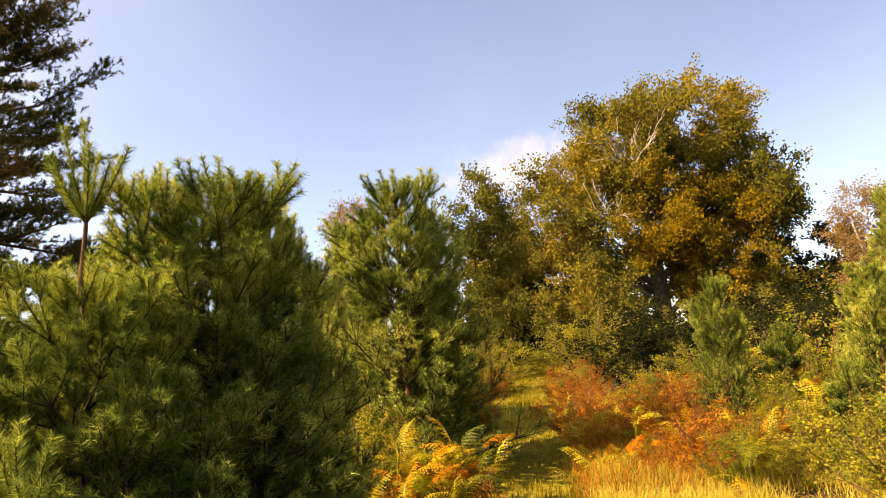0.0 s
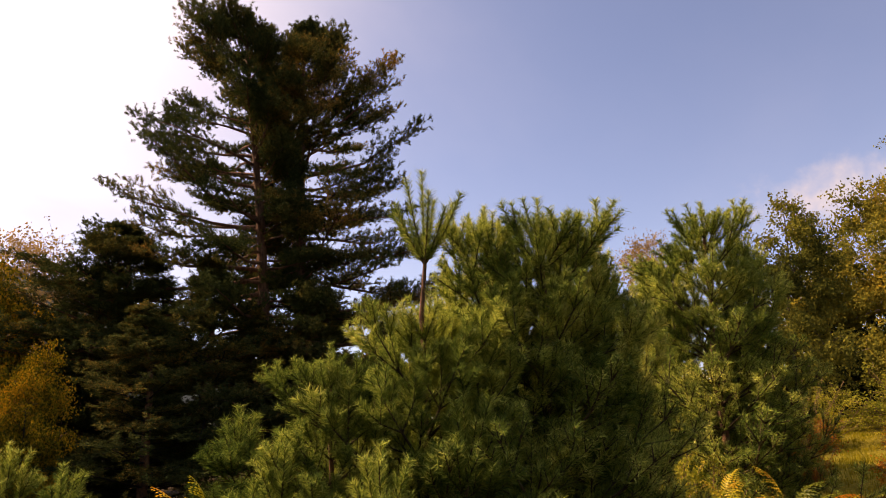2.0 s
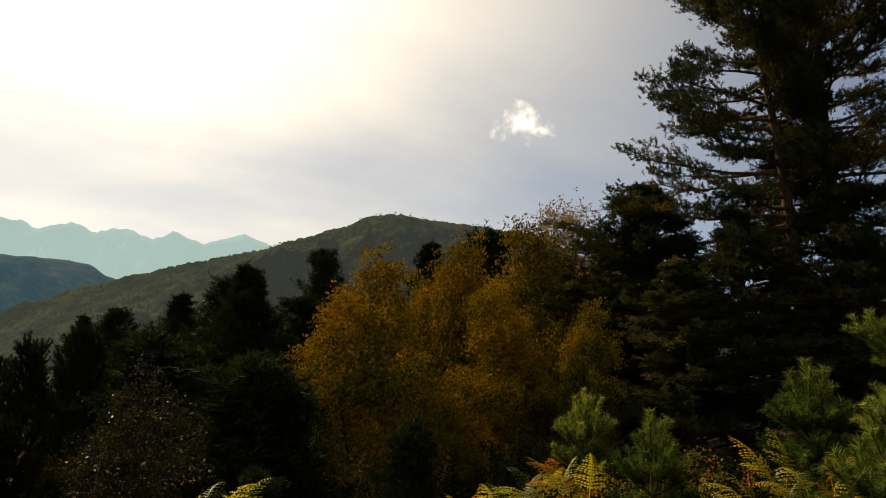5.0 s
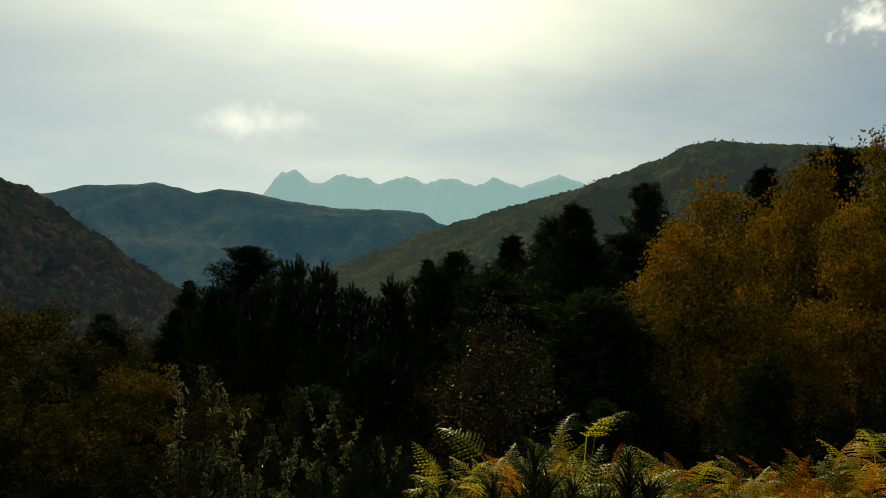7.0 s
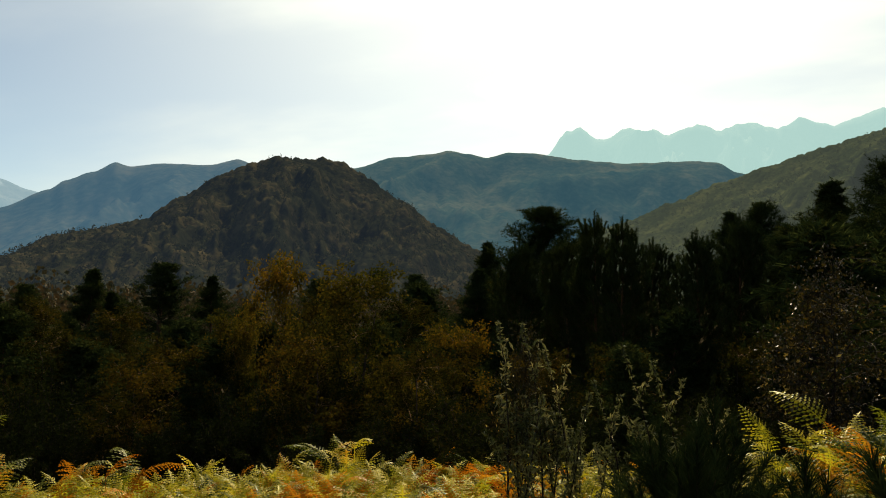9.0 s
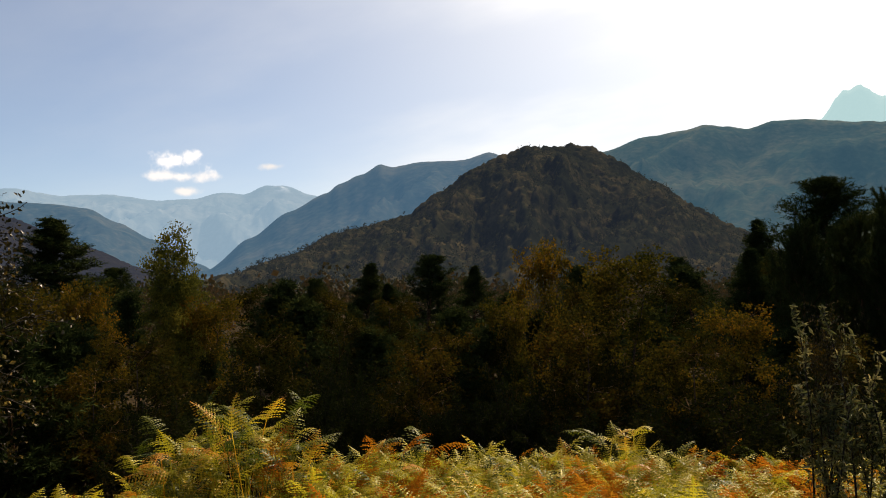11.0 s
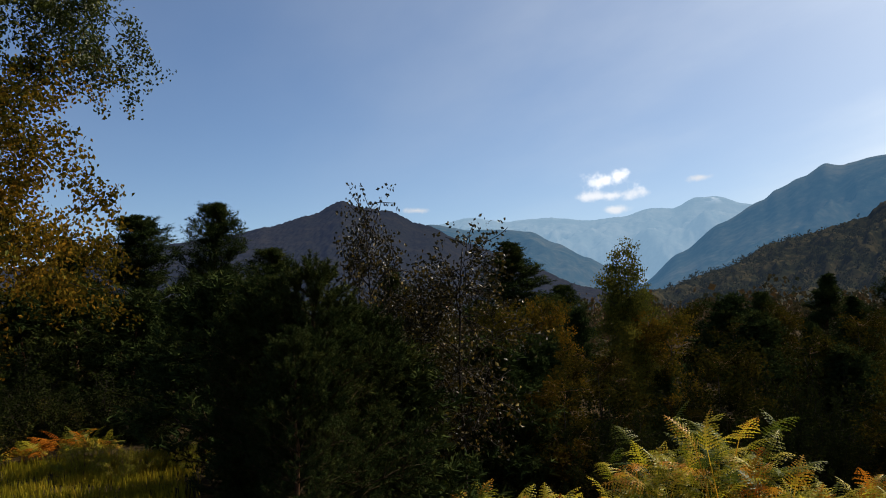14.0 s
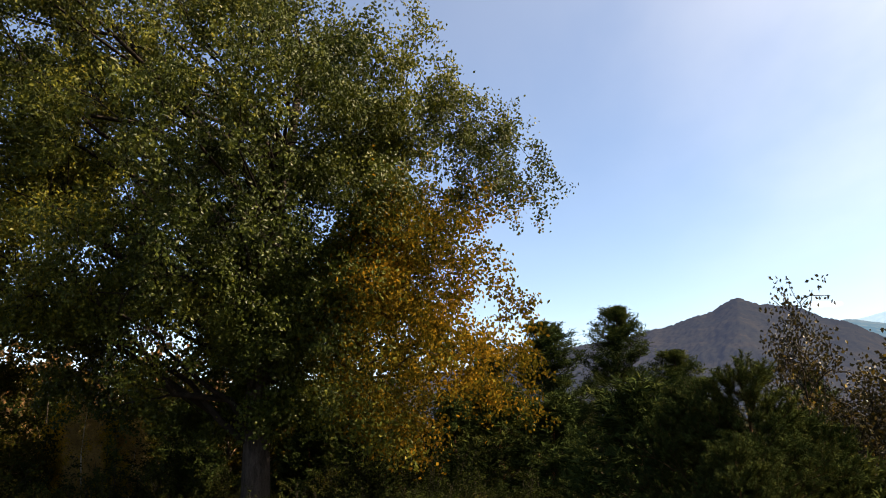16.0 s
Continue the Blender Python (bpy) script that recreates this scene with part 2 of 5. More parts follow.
HEATH = leaf_material("russet_grass", [(0.0, (0.1551, 0.0435, 0.0116)), (0.5, (0.3491, 0.1358, 0.0174)), (1.0, (0.4848, 0.2715, 0.0329))], 0.4)
BARK = rough_material("dark_bark", [(0.0, (0.018, 0.014, 0.011)), (1.0, (0.075, 0.058, 0.045))], 6, 0.8, stretch=(3, 3, 0.6))
BARK_PINE = rough_material("pine_bark", [(0.0, (0.035, 0.022, 0.014)), (1.0, (0.17, 0.085, 0.042))], 7, 0.8, stretch=(3, 3, 0.8))
BARK_OAK = rough_material("oak_bark", [(0.0, (0.10, 0.08, 0.055)), (1.0, (0.30, 0.25, 0.18))], 5, 0.7, stretch=(3, 3, 0.6))
BARK_BIRCH = rough_material("birch_bark", [(0.0, (0.05, 0.045, 0.04)), (0.45, (0.42, 0.38, 0.32)), (1.0, (0.62, 0.58, 0.5))], 4, 0.4, stretch=(1, 1, 4))
TWIG = rough_material("twig_bark", [(0.0, (0.06, 0.035, 0.02)), (1.0, (0.20, 0.12, 0.06))], 14, 0.4)
TWIG_PINE = rough_material("pine_twig_bark", [(0.0, (0.02, 0.016, 0.008)), (1.0, (0.08, 0.055, 0.024))], 14, 0.4)
TWIG_DARK = rough_material("dark_twig_bark", [(0.0, (0.010, 0.009, 0.007)), (1.0, (0.035, 0.027, 0.020))], 14, 0.4)
DEADWOOD = rough_material("dead_limb_bark", [(0.0, (0.26, 0.21, 0.15)), (1.0, (0.55, 0.47, 0.36))], 9, 0.4)


# ---- mesh helpers ----
rng = np.random.default_rng(7)


def mesh(name, verts, tris, mat, smooth=False):
    me = bpy.data.meshes.new(name)
    verts = np.asarray(verts, np.float32).reshape(-1, 3)
    tris = np.asarray(tris, np.int32).reshape(-1, 3)
    me.vertices.add(len(verts)), me.loops.add(len(tris) * 3), me.polygons.add(len(tris))
    me.vertices.foreach_set("co", verts.ravel())
    me.loops.foreach_set("vertex_index", tris.ravel())
    me.polygons.foreach_set("loop_start", np.arange(0, len(tris) * 3, 3, dtype=np.int32))
    me.polygons.foreach_set("use_smooth", np.full(len(tris), smooth))
    me.update(calc_edges=True)
    me.materials.append(mat)
    return me


def part(name, data, parent, label=""):
    ob = new(name, data)
    ob.parent = parent
    return tagged(ob, label)


def thing(name, label, category, group="", kind=""):
    return tagged(new(name), label, category, group, kind)


def unit(v):
    return v / np.maximum(np.linalg.norm(v, axis=-1, keepdims=True), 1e-9)


def across(d):
    """Two unit vectors across each direction."""
    ref = np.where(np.abs(d[:, 2:3]) > 0.9, np.array([[1.0, 0, 0]]), np.array([[0, 0, 1.0]]))
    a = unit(np.cross(d, ref))
    return a, np.cross(d, a)


def tubes(name, limbs, mat, sides=6, thin=4):
    """Tapered tubes along polylines (points, radii), all in one mesh."""
    vs, ts, base = [], [], 0
    for pts, rad in limbs:
        k = sides if rad[0] > 0.03 else thin
        d = unit(np.gradient(pts, axis=0))
        a, b = across(d)
        ang = np.arange(k) * (2 * math.pi / k)
        ring = pts[:, None] + rad[:, None, None] * (np.cos(ang)[None, :, None] * a[:, None] + np.sin(ang)[None, :, None] * b[:, None])
        vs.append(ring.reshape(-1, 3))
        m = len(pts)
        i, j = np.meshgrid(np.arange(m - 1), np.arange(k), indexing="ij")
        p, q = base + i * k + j, base + i * k + (j + 1) % k
        ts.append(np.stack([p, q, p + k], -1).reshape(-1, 3))
        ts.append(np.stack([q, q + k, p + k], -1).reshape(-1, 3))
        base += m * k
    return mesh(name, np.concatenate(vs), np.concatenate(ts), mat, True)


def limb(r, p, d, length, r0, r1, steps=5, wob=0.15, lift=0.0):
    pts, d = [np.array(p, float)], np.array(d, float)
    for _ in range(steps):
        d = d + r.normal(0, wob, 3) + np.array([0, 0, lift])
        d = d / np.linalg.norm(d)
        pts.append(pts[-1] + d * length / steps)
    return np.array(pts), np.linspace(r0, r1, steps + 1)


def along(line, s):
    pts, rad = line
    x = s * (len(pts) - 1)
    i = min(int(x), len(pts) - 2)
    return pts[i] + (pts[i + 1] - pts[i]) * (x - i), unit(pts[i + 1] - pts[i]), rad[i] + (rad[i + 1] - rad[i]) * (x - i)


def tilt_dir(r, d, angle, spin=None):
    """d turned by angle (radians) to one side."""
    a, b = across(np.array([d]))
    s = r.uniform(0, 2 * math.pi) if spin is None else spin
    side = a[0] * math.cos(s) + b[0] * math.sin(s)
    return unit(np.array(d) * math.cos(angle) + side * math.sin(angle))


def leaves(name, r, centres, size, mat, hang=0.3, slim=0.62):
    """One kite-shaped, slightly folded leaf at each centre."""
    n = len(centres)
    d = r.normal(0, 1, (n, 3))
    d[:, 2] -= hang * 2
    d = unit(d)
    a, _ = across(unit(d + r.normal(0, 0.5, (n, 3))))
    side = unit(np.cross(d, a))
    nor = np.cross(d, side)
    l = (size * r.uniform(0.65, 1.25, n))[:, None]
    v = np.stack([centres - d * l * 0.5, centres + side * l * slim * 0.5 + nor * l * 0.12, centres + d * l * 0.5, centres - side * l * slim * 0.5 + nor * l * 0.12], 1)
    i = np.arange(n)[:, None] * 4
    t = np.concatenate([i + np.array([[0, 1, 2]]), i + np.array([[0, 2, 3]])])
    return mesh(name, v, t, mat)


def needles(name, r, p0, p1, count, length, width, mat, spread=0.75):
    """Needles round each shoot from p0 to p1, pointing forwards and out; count above 200 is a number to the metre."""
    each = np.maximum((np.linalg.norm(p1 - p0, axis=1) * count).astype(int), 12) if count > 200 else np.full(len(p0), count)
    n = int(each.sum())
    axis = np.repeat(unit(p1 - p0), each, 0)
    s = r.uniform(0, 1, n)[:, None]
    base = np.repeat(p0, each, 0) * (1 - s) + np.repeat(p1, each, 0) * s
    a, b = across(axis)
    ang = r.uniform(0, 2 * math.pi, n)[:, None]
    out = a * np.cos(ang) + b * np.sin(ang)
    th = r.normal(spread, 0.16, n)[:, None] * (0.9 + 0.35 * s ** 6)
    d = axis * np.cos(th) + out * np.sin(th)
    w = unit(np.cross(d, r.normal(0, 1, (n, 3)))) * width * 0.5
    l = (length * r.uniform(0.7, 1.15, n))[:, None]
    v = np.stack([base - w, base + w, base + d * l], 1)
    return mesh(name, v, np.arange(n * 3).reshape(-1, 3), mat)


# ---- the ground ----
def smooth(lo, hi, v):
    x = min(max((v - lo) / (hi - lo), 0.0), 1.0)
    return x * x * (3 - 2 * x)


def ground_z(x, y):
    rho = math.hypot(x, y)
    az = math.degrees(math.atan2(x, y))
    rise = smooth(-60, -10, az) * (1 - smooth(60, 110, az))
    z = 0.07 * max(rho - 4, 0) * (1 if rho < 60 else 60 / rho) * rise
    z -= 0.03 * max(min(rho, 260) - 14, 0) * (1 - rise)
    # the open side falls away below the bracken
    z -= 0.115 * min(max(rho - 1.5, 0), 8) * (1 - smooth(-66, -46, az)) * smooth(-174, -154, az)
    z += 0.10 * noise.noise(Vector((x * 0.35, y * 0.35, 0))) * smooth(1.5, 4, rho) + 0.03 * noise.noise(Vector((x * 1.7, y * 1.7, 5)))
    return z


def spot(az, rho):
    p = bearing(az) * rho
    return Vector((p.x, p.y, ground_z(p.x, p.y)))


def build_ground():
    rings = [0.01] + [0.5 * 1.085 ** i for i in range(114)]
    spokes = 220
    vs, ts = [], []
    for r_ in rings:
        for k in range(spokes):
            p = bearing(k * 360 / spokes) * r_
            vs.append((p.x, p.y, ground_z(p.x, p.y)))
    for i in range(len(rings) - 1):
        for k in range(spokes):
            a, b = i * spokes + k, i * spokes + (k + 1) % spokes
            ts += [(a, b + spokes, b), (a, a + spokes, b + spokes)]
    m, n = material("ground_litter")
    co = n.add("ShaderNodeTexCoord").outputs["Object"]
    big, fine = n.noise(co, 0.5, 5), n.noise(co, 14, 5, 0.65)
    litter = n.ramp(n.step(fine, 0.3, 0.7), [(0.0, (0.011, 0.009, 0.005)), (0.5, (0.030, 0.022, 0.011)), (1.0, (0.065, 0.042, 0.018))])
    turf = n.ramp(n.step(fine, 0.3, 0.7), [(0.0, (0.06, 0.058, 0.008)), (1.0, (0.18, 0.14, 0.018))])
    # the trodden grass track runs along one bearing
    sep = n.add("ShaderNodeSeparateXYZ")
    n.put(sep.inputs[0], co)
    off = n.math("ABSOLUTE", n.math("SUBTRACT", sep.outputs[0], n.math("ADD", n.math("MULTIPLY", sep.outputs[1], 0.062), 0.25)))
    off = n.math("ADD", off, n.math("MULTIPLY", n.math("SUBTRACT", big, 0.5), 1.5))
    green = n.math("MULTIPLY", n.step(off, 1.3, 0.6), n.step(sep.outputs[1], 2.0, 4.0))
    col = n.mix(green, litter, turf)
    bmp = n.add("ShaderNodeBump", Strength=0.7, Distance=0.05, Height=fine)
    body = n.add("ShaderNodeBsdfPrincipled", Roughness=0.95)
    n.put(body.inputs["Specular IOR Level"], 0.02), n.put(body.inputs["Base Color"], col), n.put(body.inputs["Normal"], bmp.outputs[0])
    finish(n, body.outputs[0])
    ob = new("ground", mesh("ground", vs, ts, m, True))
    tagged(ob, "brown leaf litter and rough turf on a gentle slope", "ground", kind="structure")


build_ground()


# ---- mountains ----
def ridge(summits, az, soft=0.0):
    for (a0, e0), (a1, e1) in zip(summits, summits[1:]):
        if a0 <= az <= a1:
            s = (az - a0) / (a1 - a0)
            s = s + (s * s * (3 - 2 * s) - s) * soft
            return e0 + (e1 - e0) * s
    return summits[0][1] if az < summits[0][0] else summits[-1][1]


def mountain_range(name, label, dist, depth, summits, mat, crag=0.12, gully=0.25, pitch=0.12, bulge=1.15, grain=260.0, rows=30, soft=0.6, canopy=0.0):
    """A range whose crest passes over the given summits and saddles (bearing, elevation); spurs and gullies run down its face.
    Returns a function that gives the place on its face at a bearing and a share of the way down."""
    lo, hi = summits[0][0], summits[-1][0]
    cols = int((hi - lo) / pitch) + 1
    seed = dist * 0.013

    def face(az, s):
        el = ridge(summits, az, soft) + crag * noise.fractal(Vector((az * 0.9, seed, 0)), 0.8, 2.1, 6)
        top = dist * math.tan(radians(el)) + EYE
        x = max(s, 0.0)
        z = top * 0.75 if s < 0 else top * (1 - x) ** bulge - 12 * x
        run = radians(az) * dist / grain
        w = min(x * 3.0, 1.0) * min((1 - x) * 2.5, 1.0) if x < 1 else 0.0
        warp = 0.5 * noise.noise(Vector((run * 0.6, x * 2.0, seed + 4)))
        fold = noise.ridged_multi_fractal(Vector((run * 0.8 + warp + x * 0.5, x * 0.9, seed)), 1.0, 2.0, 4, 1.0, 2.0) - 1.1
        fold = max(min(fold, 1.0), -1.2)
        fine = noise.fractal(Vector((run * 5, x * 9, seed + 9)), 0.8, 2.0, 3)
        z += max(top, 40) * gully * w * (0.30 * fold + 0.07 * fine)
        z = min(z, EYE + (top - EYE) * (dist - depth * x) / dist - 2.0 * x)
        p = bearing(az) * (dist - depth * s)
        if canopy:
            near = noise.voronoi(Vector((p.x / canopy, p.y / canopy, 0)))[0][0]
            z += canopy * (0.42 * (1 - near * near * 1.6) + 0.25 * noise.noise(Vector((p.x / canopy * 3, p.y / canopy * 3, 1))))
        return np.array([p.x, p.y, z])

    vs, ts = [], []
    for i in range(cols):
        az = lo + (hi - lo) * i / (cols - 1)
        for j in range(rows + 2):
            vs.append(face(az, -0.12 if j == 0 else (j - 1) / rows))
    m = rows + 2
    for i in range(cols - 1):
        for j in range(m - 1):
            a, b = i * m + j, (i + 1) * m + j
            ts += [(a, a + 1, b), (b, a + 1, b + 1)]
    ob = new(name, mesh(name, np.array(vs), ts, mat, True))
    tagged(ob, label, "mountain", kind="structure")
    return face


# each slope glows in its air colour: painted haze, mostly stronger farther off
FAR = hill_material("hazy_peaks_rock", [(0.0, (0.07, 0.09, 0.10)), (1.0, (0.2, 0.2, 0.19))], 0.004, 0.72, (0.60, 0.92, 0.97))
FAR_SNOW = hill_material("hazy_snowy_rock", [(0.0, (0.07, 0.09, 0.10)), (1.0, (0.2, 0.2, 0.19))], 0.004, 0.66, (0.36, 0.56, 0.74), True)
MID = hill_material("blue_haze_ridge", [(0.0, (0.016, 0.036, 0.036)), (0.5, (0.055, 0.070, 0.052)), (1.0, (0.13, 0.12, 0.08))], 0.006, 0.46, (0.064, 0.165, 0.245))
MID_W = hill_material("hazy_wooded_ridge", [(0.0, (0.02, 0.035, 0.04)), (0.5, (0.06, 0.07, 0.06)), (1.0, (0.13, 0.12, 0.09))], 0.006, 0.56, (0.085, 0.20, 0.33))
NEARHILL = hill_material("hazy_wooded_hillside", [(0.0, (0.009, 0.012, 0.007)), (0.5, (0.022, 0.023, 0.012)), (1.0, (0.064, 0.052, 0.025))], 0.02, 0.16, (0.058, 0.085, 0.14))
SOUTHHILL = hill_material("hazy_southern_hillside", [(0.0, (0.012, 0.022, 0.010)), (0.5, (0.032, 0.044, 0.018)), (1.0, (0.080, 0.088, 0.034))], 0.02, 0.36, (0.102, 0.120, 0.125))
WESTHILL = hill_material("hazy_western_hillside", [(0.0, (0.008, 0.010, 0.010)), (0.5, (0.016, 0.017, 0.014)), (1.0, (0.030, 0.026, 0.018))], 0.012, 0.40, (0.054, 0.070, 0.125))

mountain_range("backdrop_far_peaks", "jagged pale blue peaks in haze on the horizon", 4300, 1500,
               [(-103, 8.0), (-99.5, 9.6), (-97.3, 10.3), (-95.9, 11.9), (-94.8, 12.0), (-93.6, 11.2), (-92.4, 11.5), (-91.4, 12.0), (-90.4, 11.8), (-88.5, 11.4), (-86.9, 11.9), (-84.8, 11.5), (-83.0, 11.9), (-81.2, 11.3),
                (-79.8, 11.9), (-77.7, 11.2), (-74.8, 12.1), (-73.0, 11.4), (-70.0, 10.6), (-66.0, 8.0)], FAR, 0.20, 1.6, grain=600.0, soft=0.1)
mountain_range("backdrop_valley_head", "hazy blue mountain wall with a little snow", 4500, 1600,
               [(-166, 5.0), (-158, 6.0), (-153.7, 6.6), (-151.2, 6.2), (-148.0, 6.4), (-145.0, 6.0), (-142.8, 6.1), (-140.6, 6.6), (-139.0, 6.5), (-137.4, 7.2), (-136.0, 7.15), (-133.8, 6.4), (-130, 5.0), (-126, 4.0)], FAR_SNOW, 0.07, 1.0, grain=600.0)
mountain_range("backdrop_blue_ridge", "forested ridge with a small knob in blue haze", 2400, 1100,
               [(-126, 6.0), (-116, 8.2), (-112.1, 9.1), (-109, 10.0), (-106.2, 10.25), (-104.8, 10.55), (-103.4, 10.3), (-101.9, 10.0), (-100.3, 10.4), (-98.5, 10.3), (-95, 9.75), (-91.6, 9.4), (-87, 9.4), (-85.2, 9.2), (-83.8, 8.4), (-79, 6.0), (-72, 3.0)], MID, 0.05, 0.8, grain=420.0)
mountain_range("backdrop_east_ridge", "wooded mountain shoulder in blue haze falling into the valley", 2100, 1000,
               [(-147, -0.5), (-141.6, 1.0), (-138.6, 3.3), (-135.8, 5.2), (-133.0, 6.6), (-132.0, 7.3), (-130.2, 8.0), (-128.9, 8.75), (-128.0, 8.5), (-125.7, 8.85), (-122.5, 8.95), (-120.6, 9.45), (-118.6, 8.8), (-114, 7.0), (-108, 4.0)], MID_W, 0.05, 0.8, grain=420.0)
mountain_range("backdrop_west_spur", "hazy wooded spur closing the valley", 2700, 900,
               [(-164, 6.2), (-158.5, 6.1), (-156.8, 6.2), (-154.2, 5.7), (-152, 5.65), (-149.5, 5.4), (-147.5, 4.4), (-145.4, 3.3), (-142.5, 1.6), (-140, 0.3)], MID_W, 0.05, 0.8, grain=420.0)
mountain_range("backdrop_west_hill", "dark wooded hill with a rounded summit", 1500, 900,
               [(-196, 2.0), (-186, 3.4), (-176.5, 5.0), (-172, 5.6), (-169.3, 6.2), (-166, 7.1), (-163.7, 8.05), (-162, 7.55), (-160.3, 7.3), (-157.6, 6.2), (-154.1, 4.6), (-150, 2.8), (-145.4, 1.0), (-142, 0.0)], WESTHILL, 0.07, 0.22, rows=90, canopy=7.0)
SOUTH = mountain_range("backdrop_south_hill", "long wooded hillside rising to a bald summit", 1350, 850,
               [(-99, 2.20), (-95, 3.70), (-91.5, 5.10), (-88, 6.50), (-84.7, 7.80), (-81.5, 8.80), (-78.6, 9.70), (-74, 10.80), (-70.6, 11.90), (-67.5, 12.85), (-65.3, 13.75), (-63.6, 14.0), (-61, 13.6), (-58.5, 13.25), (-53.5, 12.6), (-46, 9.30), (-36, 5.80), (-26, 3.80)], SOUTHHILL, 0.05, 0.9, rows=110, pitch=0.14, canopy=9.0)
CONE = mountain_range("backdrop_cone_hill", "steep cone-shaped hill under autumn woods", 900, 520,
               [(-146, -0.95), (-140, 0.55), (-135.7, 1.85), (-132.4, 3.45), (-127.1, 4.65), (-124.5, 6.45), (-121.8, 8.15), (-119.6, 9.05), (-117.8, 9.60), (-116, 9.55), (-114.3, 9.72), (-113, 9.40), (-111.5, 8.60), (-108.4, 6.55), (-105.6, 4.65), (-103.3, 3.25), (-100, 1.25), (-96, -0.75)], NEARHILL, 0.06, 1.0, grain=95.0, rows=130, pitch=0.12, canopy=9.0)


# ---- trees and plants ----
def crown_points(r, lobes, n):
    """Points in a crown made of ellipsoids (x, y, z, rx, ry, rz), most of them near its skin."""
    size = np.array([l[3] * l[4] * l[5] for l in lobes]) ** 0.75
    pick = r.choice(len(lobes), n, p=size / size.sum())
    d = unit(r.normal(0, 1, (n, 3)))
    rad = r.uniform(0.25, 1.0, n)[:, None] ** 0.45
    c = np.array([l[:3] for l in lobes])[pick]
    e = np.array([l[3:] for l in lobes])[pick]
    return c + d * rad * e


def broadleaf(name, label, seed, height=10.0, lobes=((0, 0, 6, 3, 3, 4),), radius=0.2, top=0.8, n1=40, n2=8, n3=6, per=20, leaf=0.08,
              droop=0.0, mats=(BARK, BARK, OAK), lean=0.02, twig=0.55, group="", jitter=0.12, category="tree", split=False, low=0.1, thick=0.010, fine=True, turned=None, bare=0):
    """Trunk, boughs that reach into every part of the crown, side branches, twigs, and leaves along every twig."""
    r = np.random.default_rng(seed)
    root = thing(name, label, category, group)
    trunk = limb(r, (0, 0, -0.15), (r.normal(0, lean), r.normal(0, lean), 1), height * top, radius, radius * 0.2, 12, 0.05, 0.05)
    main, twigs, spots = [], [], []
    stems = max(10, n1 // 7)
    for i, T in enumerate(crown_points(r, lobes, n1)):
        flat = math.hypot(T[0], T[1])
        if i < stems:
            h = min(max((T[2] - flat * r.uniform(0.35, 0.8)) / (height * top), low + 0.25 * i / stems), 0.97)
            p, _, rad = along(trunk, h)
        else:
            nodes = np.concatenate([m[0][2:7] for m in main[:stems]])
            gap = np.linalg.norm(nodes - T, axis=1) + 0.6 * np.maximum(nodes[:, 2] - T[2], 0)
            k = int(np.argmin(gap + r.uniform(0, 0.4, len(gap))))
            p, rad = nodes[k], main[k // 5][1][2 + k % 5]
        length = float(np.linalg.norm(T - p)) + 0.05
        d0 = unit((T - p) / length + np.array([0, 0, 0.35 if i < stems else 0.15]))
        k = 8
        t = np.linspace(0, 1, k)[:, None]
        ctrl = p + d0 * length * 0.5
        pts = (1 - t) ** 2 * p + 2 * t * (1 - t) * ctrl + t * t * T
        pts[1:-1] += r.normal(0, 0.025 * length, (k - 2, 3))
        b = (pts, np.linspace(min(rad * 0.7, 0.008 + thick * length), 0.006, k))
        main.append(b)
        for j in range(n2):
            s = 0.38 + 0.62 * (j + r.uniform(0, 1)) / n2
            q, bd, br = along(b, min(s, 0.99))
            sd = tilt_dir(r, bd, r.uniform(0.5, 1.1))
            side = limb(r, q, sd, (0.22 + 0.10 * length) * r.uniform(0.7, 1.5), max(br * 0.5, 0.005), 0.003, 4, 0.2, -droop * 0.16)
            twigs.append(side)
            for k2 in range(n3):
                t2, td, _ = along(side, (k2 + r.uniform(0.3, 1)) / (n3 + 0.3))
                w = limb(r, t2, tilt_dir(r, td, r.uniform(0.4, 1.1)), twig * r.uniform(0.5, 1.2), 0.004, 0.0015, 3, 0.22, -droop * 0.35)
                if fine:
                    twigs.append(w)
                x = r.uniform(0.1, 1.0, per) * 3
                ix = np.minimum(x.astype(int), 2)
                spots.append(w[0][ix] + (w[0][ix + 1] - w[0][ix]) * (x - ix)[:, None] + r.normal(0, jitter, (per, 3)) * twig)
    part("trunk", tubes("trunk", [trunk], mats[0], 10), root)
    for i in range(bare):
        # a dead limb that stands out of the foliage on the open side, with forks and twigs
        p, _, _ = along(trunk, 0.40 + 0.42 * i / bare)
        aim = unit(np.array([r.uniform(-0.9, 0.6), -0.9, r.uniform(0.1, 0.6)]))
        dead = limb(r, p, aim, r.uniform(2.8, 3.8), 0.06, 0.018, 9, 0.20, 0.08)
        forks = [dead]
        for _ in range(5):
            q, bd, br = along(dead, r.uniform(0.45, 0.98))
            fork = limb(r, q, unit(tilt_dir(r, bd, r.uniform(0.4, 0.9)) + np.array([0, -0.3, 0.3])), r.uniform(0.9, 1.7), br * 0.6, 0.009, 6, 0.2, 0.05)
            forks.append(fork)
            for _ in range(2):
                t, td, tr = along(fork, r.uniform(0.4, 0.95))
                forks.append(limb(r, t, tilt_dir(r, td, 0.7), r.uniform(0.3, 0.7), tr * 0.6, 0.005, 4, 0.2, 0.0))
        part("dead_limb", tubes("dead_limb", forks, DEADWOOD, 7, 4), root, "pale bare limb")
